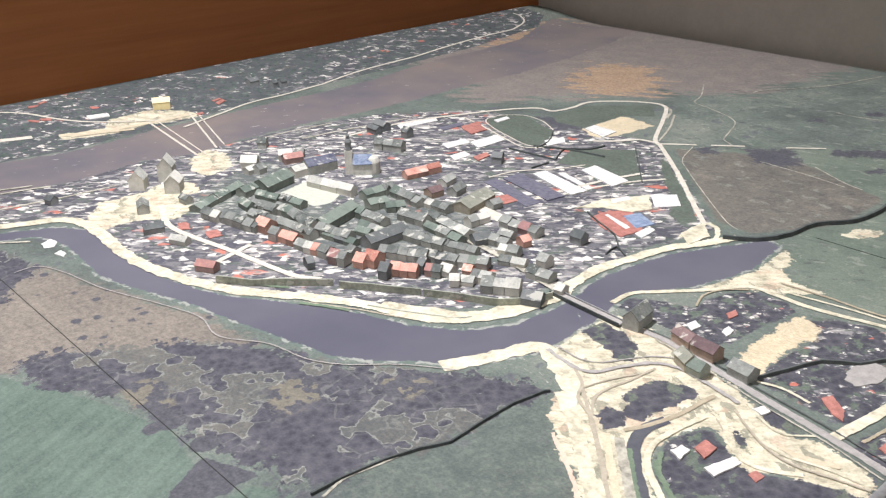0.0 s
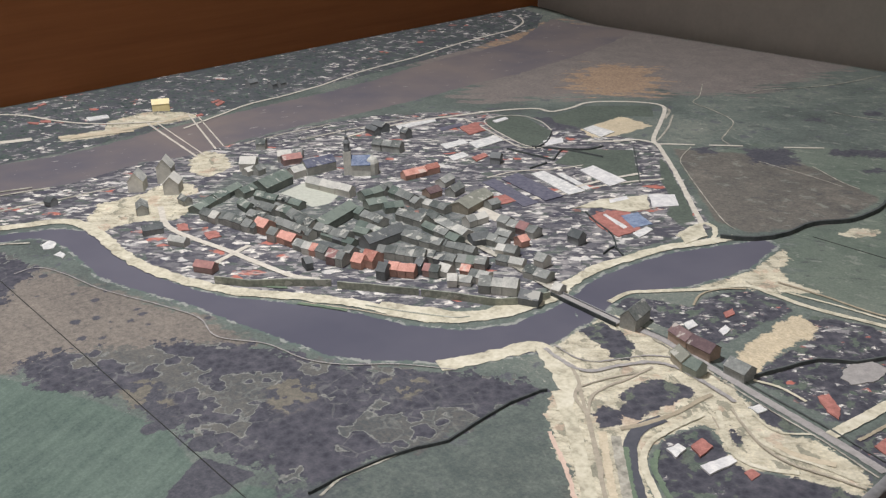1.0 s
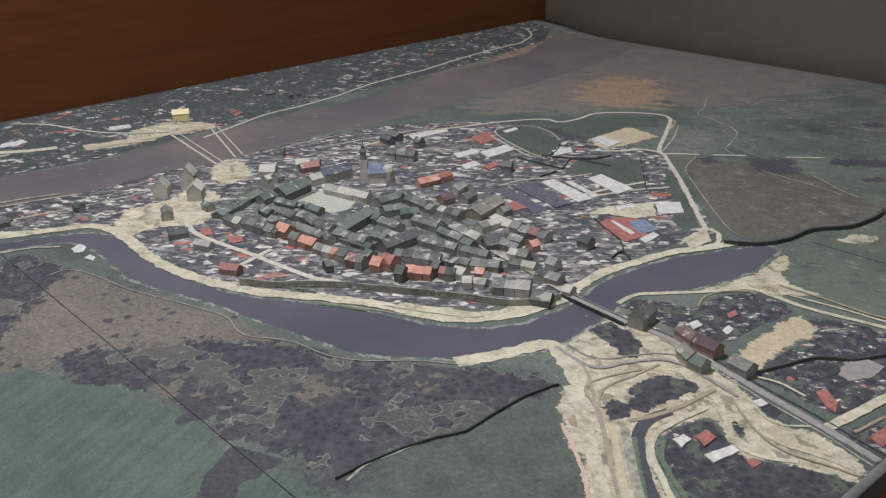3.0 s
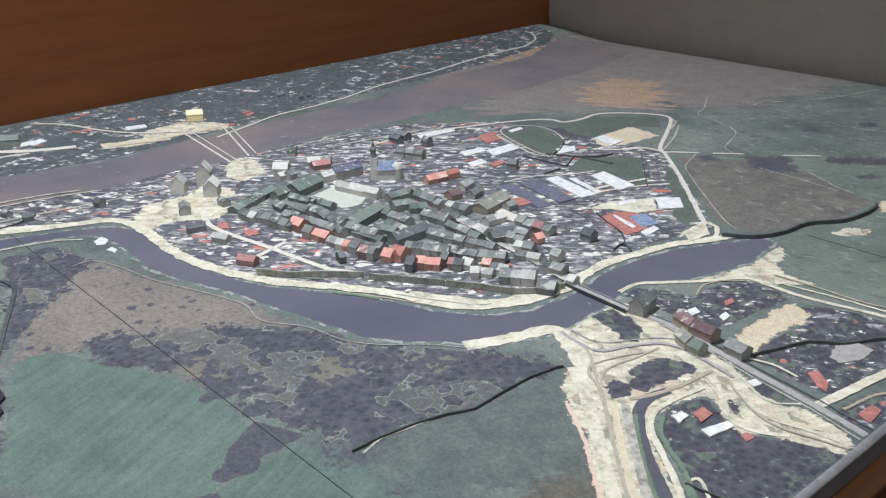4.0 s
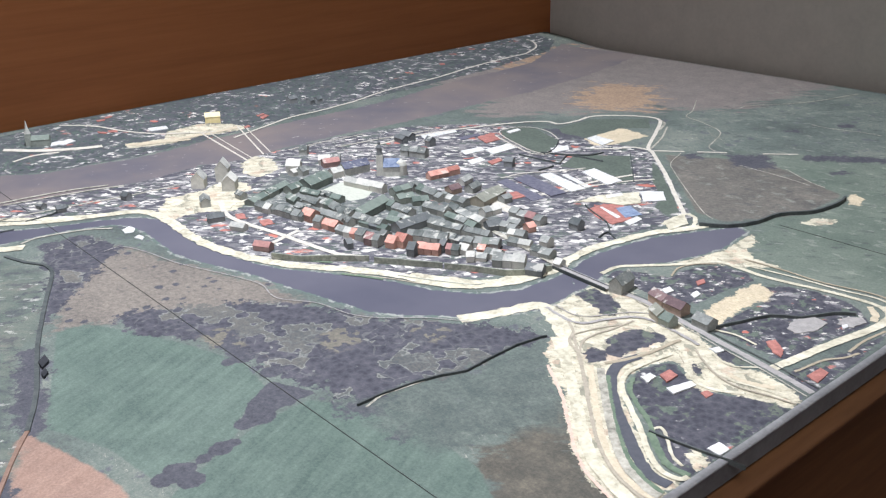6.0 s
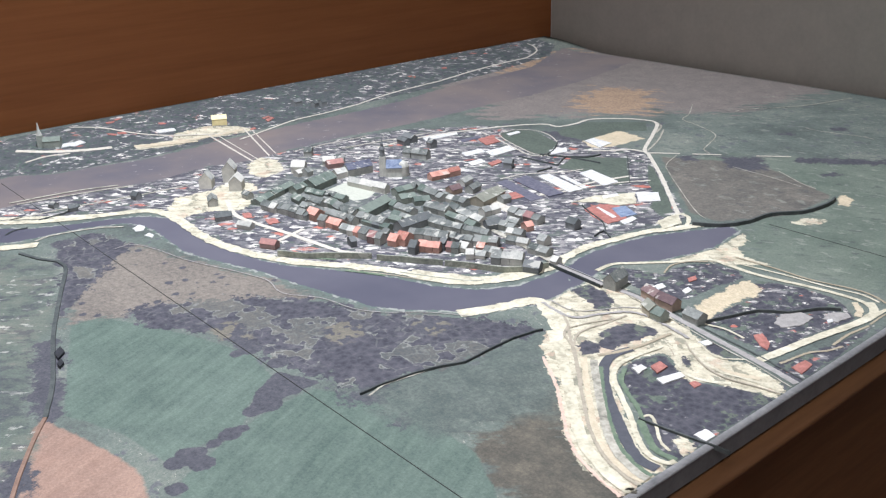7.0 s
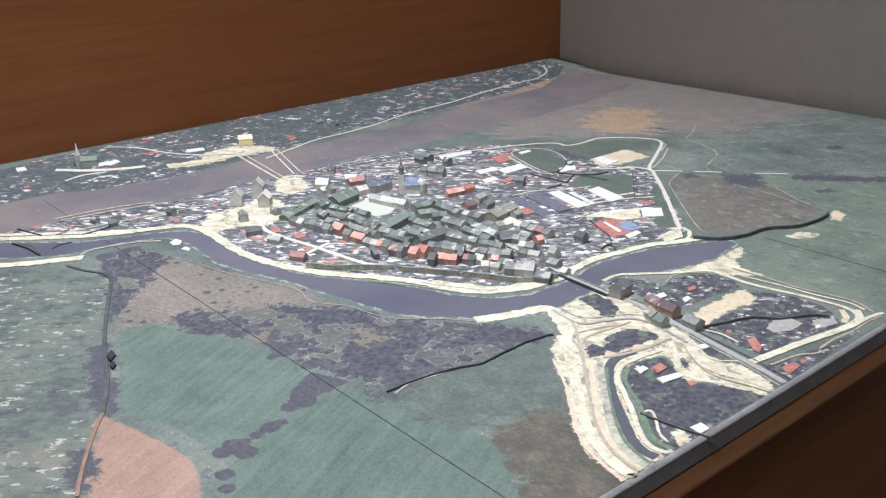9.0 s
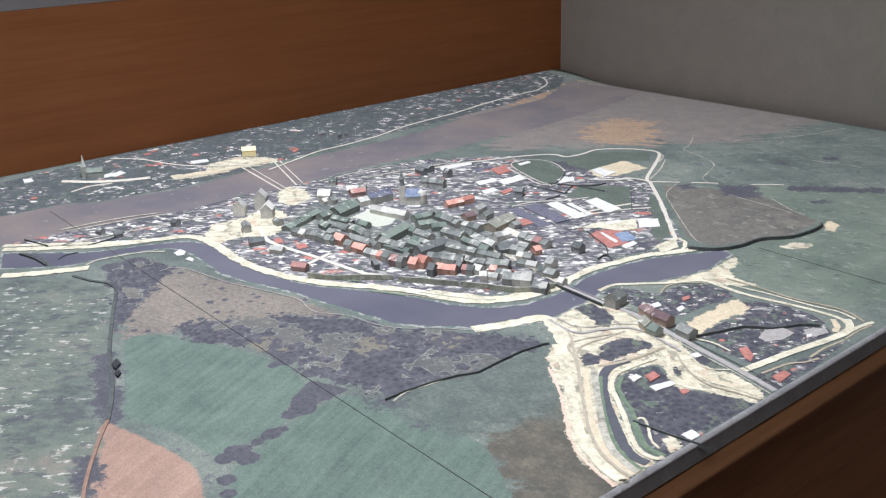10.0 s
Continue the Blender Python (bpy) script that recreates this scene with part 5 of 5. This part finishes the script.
terrace((0.811, -1.575), (0.791, -1.508), 1, 0.0300, 0.0250, "n")
terrace((0.813, -1.699), (0.791, -1.651), 2, 0.0180, 0.0150, "n")
terrace((0.794, -1.653), (0.765, -1.588), 2, 0.0180, 0.0160, "n")
terrace((0.805, -1.609), (0.795, -1.566), 2, 0.0200, 0.0180, "g")
terrace((0.839, -1.694), (0.879, -1.688), 2, 0.0170, 0.0180, "gw")
terrace((0.872, -1.682), (0.949, -1.669), 4, 0.0180, 0.0185, "gggg")
terrace((0.940, -1.669), (0.957, -1.665), 1, 0.0170, 0.0160, "g")
terrace((0.946, -1.659), (0.973, -1.655), 1, 0.0200, 0.0210, "r")
terrace((0.993, -1.666), (1.010, -1.662), 1, 0.0170, 0.0200, "g")
terrace((1.005, -1.659), (1.042, -1.652), 2, 0.0180, 0.0180, "rr")
terrace((1.047, -1.656), (1.067, -1.652), 1, 0.0160, 0.0170, "g")
terrace((0.858, -1.617), (0.916, -1.607), 3, 0.0180, 0.0180, "ggg")
terrace((0.904, -1.599), (0.943, -1.594), 2, 0.0180, 0.0180, "gn")
terrace((0.947, -1.597), (1.021, -1.606), 3, 0.0200, 0.0210, "ggg")
terrace((0.893, -1.641), (0.957, -1.632), 3, 0.0160, 0.0160, "ggg")
terrace((0.954, -1.630), (1.041, -1.623), 4, 0.0160, 0.0170, "gggg")
terrace((1.023, -1.603), (0.993, -1.516), 1, 0.0240, 0.0220, "n")
terrace((1.025, -1.602), (1.090, -1.589), 4, 0.0180, 0.0190, "gggg")
terrace((1.044, -1.604), (1.106, -1.592), 3, 0.0140, 0.0130, "ndn")
terrace((1.068, -1.656), (1.093, -1.646), 2, 0.0170, 0.0170, "wr")
terrace((1.095, -1.648), (1.114, -1.645), 1, 0.0170, 0.0180, "g")
terrace((1.123, -1.651), (1.151, -1.642), 2, 0.0180, 0.0200, "pg")
terrace((1.122, -1.617), (1.138, -1.617), 1, 0.0160, 0.0170, "g")
terrace((1.158, -1.632), (1.175, -1.626), 1, 0.0200, 0.0200, "r")
terrace((1.164, -1.617), (1.185, -1.611), 1, 0.0220, 0.0230, "r")
terrace((1.116, -1.691), (1.119, -1.680), 1, 0.0160, 0.0180, "d")
terrace((1.212, -1.631), (1.225, -1.625), 1, 0.0190, 0.0220, "d")
terrace((0.962, -1.471), (0.963, -1.408), 3, 0.0180, 0.0180, "ggg")
terrace((0.981, -1.416), (1.056, -1.421), 4, 0.0180, 0.0180, "gggg")
terrace((1.044, -1.410), (1.106, -1.406), 4, 0.0160, 0.0160, "gwgg")
terrace((0.931, -1.354), (0.941, -1.282), 3, 0.0160, 0.0170, "rrr")
terrace((1.028, -1.385), (1.029, -1.358), 1, 0.0180, 0.0170, "m")
terrace((1.001, -1.491), (1.007, -1.456), 2, 0.0180, 0.0180, "gg")
terrace((1.027, -1.475), (1.041, -1.446), 2, 0.0180, 0.0180, "gn")
terrace((1.068, -1.475), (1.122, -1.467), 3, 0.0180, 0.0190, "ggg")
terrace((1.015, -1.516), (1.077, -1.514), 4, 0.0180, 0.0180, "nggg")
terrace((1.123, -1.589), (1.121, -1.513), 1, 0.0220, 0.0220, "d")
terrace((1.104, -1.444), (1.207, -1.457), 4, 0.0170, 0.0180, "gggw")
terrace((1.128, -1.473), (1.210, -1.476), 3, 0.0150, 0.0150, "ngn")
terrace((1.118, -1.394), (1.100, -1.318), 1, 0.0280, 0.0220, "o")
terrace((1.166, -1.424), (1.168, -1.384), 2, 0.0170, 0.0170, "ww")
terrace((1.138, -1.349), (1.139, -1.328), 1, 0.0150, 0.0160, "g")
terrace((1.202, -1.382), (1.274, -1.376), 4, 0.0180, 0.0180, "ggpg")
terrace((1.275, -1.422), (1.278, -1.406), 1, 0.0150, 0.0160, "r")
terrace((1.136, -1.521), (1.208, -1.507), 4, 0.0170, 0.0180, "gggg")
terrace((1.199, -1.505), (1.256, -1.488), 4, 0.0150, 0.0150, "gggg")
terrace((1.155, -1.586), (1.221, -1.552), 5, 0.0180, 0.0180, "ggggg")
terrace((1.214, -1.614), (1.248, -1.594), 3, 0.0170, 0.0180, "rrr")
terrace((1.235, -1.580), (1.246, -1.576), 1, 0.0180, 0.0220, "d")
terrace((1.250, -1.581), (1.271, -1.570), 2, 0.0160, 0.0160, "pg")
terrace((1.263, -1.563), (1.282, -1.559), 1, 0.0170, 0.0180, "w")
terrace((1.211, -1.546), (1.263, -1.532), 3, 0.0160, 0.0160, "gdg")
terrace((1.260, -1.528), (1.299, -1.507), 3, 0.0170, 0.0170, "gng")
terrace((1.284, -1.542), (1.297, -1.536), 1, 0.0150, 0.0160, "r")
terrace((1.309, -1.547), (1.336, -1.538), 2, 0.0180, 0.0190, "gw")
terrace((1.297, -1.581), (1.307, -1.571), 1, 0.0160, 0.0180, "w")
terrace((1.303, -1.565), (1.320, -1.555), 1, 0.0160, 0.0130, "w")
terrace((1.339, -1.560), (1.384, -1.532), 3, 0.0200, 0.0210, "gww")
terrace((1.238, -1.443), (1.269, -1.436), 2, 0.0160, 0.0160, "gg")
terrace((1.272, -1.459), (1.302, -1.449), 2, 0.0160, 0.0170, "wg")
terrace((1.294, -1.481), (1.332, -1.466), 2, 0.0160, 0.0140, "gw")
terrace((1.352, -1.483), (1.391, -1.477), 2, 0.0180, 0.0180, "gg")
terrace((1.338, -1.446), (1.355, -1.444), 1, 0.0180, 0.0200, "w")
terrace((1.222, -1.467), (1.232, -1.440), 1, 0.0180, 0.0200, "d")
terrace((1.402, -1.548), (1.427, -1.536), 1, 0.0180, 0.0190, "d")
terrace((1.415, -1.496), (1.428, -1.494), 1, 0.0160, 0.0170, "w")
terrace((1.229, -1.415), (1.254, -1.411), 1, 0.0140, 0.0140, "g")
terrace((1.053, -1.354), (1.044, -1.322), 1, 0.0160, 0.0170, "g")
terrace((1.006, -1.334), (0.996, -1.301), 1, 0.0160, 0.0160, "w")
terrace((1.093, -1.554), (1.066, -1.560), 1, 0.0140, 0.0120, "n")
terrace((0.837, -1.490), (0.937, -1.469), 3, 0.0140, 0.0200, "w")
terrace((0.706, -1.459), (0.717, -1.424), 1, 0.0180, 0.0200, "p")
terrace((0.781, -1.490), (0.781, -1.455), 1, 0.0180, 0.0200, "w")
terrace((0.723, -1.528), (0.718, -1.509), 1, 0.0160, 0.0180, "g")
terrace((0.711, -1.542), (0.708, -1.522), 1, 0.0140, 0.0160, "w")
terrace((0.827, -1.588), (0.872, -1.574), 2, 0.0150, 0.0160, "gg")
terrace((0.875, -1.571), (0.924, -1.561), 2, 0.0150, 0.0160, "gn")
terrace((0.840, -1.626), (0.876, -1.629), 1, 0.0150, 0.0160, "g")
terrace((0.997, -1.575), (0.999, -1.507), 2, 0.0140, 0.0140, "nn")
terrace((1.054, -1.544), (1.113, -1.537), 3, 0.0140, 0.0140, "ngn")


def bridge():
    a, b = Vector((1.424, -1.502)), Vector((1.532, -1.508))
    d = b - a
    ob = base("bridge", pose(*a, 0, 0, 0, math.degrees(math.atan2(d.y, d.x))), "grey road bridge across the model river", "bridge")
    n = d.length
    part("deck", box(bmesh.new(), -0.012, n, -0.0052, 0.0052, 0.0022, 0.0042, 0.0004), GREY, ob)
    for s in (-1, 1):
        part("parapet", box(bmesh.new(), -0.012, n, s * 0.0060 - 0.0007, s * 0.0060 + 0.0007, 0.0005, 0.0062, 0.0003), RIDGE if s < 0 else BORDER, ob)
    for i in (1, 2):
        part("pier", box(bmesh.new(), n * i / 3 - 0.003, n * i / 3 + 0.003, -0.005, 0.005, -0.002, 0.0022, 0.0004), RIDGE, ob)


bridge()


def town_church():
    ob = base("church", pose(0.852, -1.385, 0, 0, 0, 230), "pale model church with a blue roof and a tall tower", "church")
    bm = bmesh.new()
    a, b, eave, top = 0.017, 0.015, 0.021, 0.034
    ring = [(-b, -0.003), (b, -0.003), (b, eave), (0, top), (-b, eave)]
    ends = [[bm.verts.new((sx, y_, z_)) for y_, z_ in ring] for sx in (-a, a)]
    for i in range(5):
        bm.faces.new((ends[0][i], ends[0][(i + 1) % 5], ends[1][(i + 1) % 5], ends[1][i]))
    bm.faces.new(ends[0]), bm.faces.new(ends[1])
    bmesh.ops.recalc_face_normals(bm, faces=bm.faces)
    part("nave", bm, SIDES["b"], ob)
    for side in (1, -1):
        bm = bmesh.new()
        v = [bm.verts.new(p) for p in ((-a, 0, top + 0.001), (a, 0, top + 0.001), (a, side * 0.0165, eave), (-a, side * 0.0165, eave),
                                       (-a, 0, top), (a, 0, top), (a, side * 0.0165, eave - 0.001), (-a, side * 0.0165, eave - 0.001))]
        for f in ((0, 1, 2, 3), (7, 6, 5, 4), (0, 3, 7, 4), (1, 5, 6, 2), (2, 6, 7, 3)):
            bm.faces.new([v[i] for i in f])
        bmesh.ops.recalc_face_normals(bm, faces=bm.faces)
        part("roof_slope", bm, BLUE_ROOF, ob, "blue roof slope")
    part("apse", lathe(bmesh.new(), [(0.0145, -0.003), (0.0145, 0.021), (0.011, 0.028), (0.002, 0.033)], 12, -0.017, 0), SIDES["b"], ob)
    tower = part("tower", box(bmesh.new(), 0.017, 0.031, -0.005, 0.008, -0.003, 0.044, 0.0006), SIDES["b"], ob)
    part("belfry", lathe(bmesh.new(), [(0.0068, 0.044), (0.0068, 0.048), (0.0056, 0.048), (0.0056, 0.058), (0.0066, 0.059), (0.005, 0.063), (0.003, 0.065),
                                       (0.003, 0.069), (0.0036, 0.070), (0.001, 0.074), (0.0006, 0.082)], 10, 0.024, 0.0015), SIDES["d"], tower, "grey stepped belfry with a needle")


town_church()


def bank_church():
    z = float(ground_z(0.12, -1.87))
    ob = base("church", pose(0.135, -1.868, z - 0.004, 0, 0, 60), "dark green model church with a pointed spire", "church")
    bm = bmesh.new()
    box(bm, 0.0, 0.040, -0.011, 0.011, -0.004, 0.016, 0.001)
    part("nave", bm, SIDES["n"], ob)
    bm = bmesh.new()
    ring = [(-0.012, 0.016), (0.012, 0.016), (0, 0.025)]
    ends = [[bm.verts.new((sx, y_, z_)) for y_, z_ in ring] for sx in (0.0, 0.040)]
    for i in range(3):
        bm.faces.new((ends[0][i], ends[0][(i + 1) % 3], ends[1][(i + 1) % 3], ends[1][i]))
    bm.faces.new(ends[0]), bm.faces.new(ends[1])
    bmesh.ops.recalc_face_normals(bm, faces=bm.faces)
    part("roof", bm, ROOFS["n"], ob)
    tower = part("tower", box(bmesh.new(), -0.013, 0.0, -0.0065, 0.0065, -0.004, 0.030, 0.0008), SIDES["n"], ob)
    part("spire", lathe(bmesh.new(), [(0.007, 0.030), (0.0035, 0.042), (0.0006, 0.060)], 8, -0.0065, 0), SIDES["b"], tower, "pale pointed spire")


bank_church()
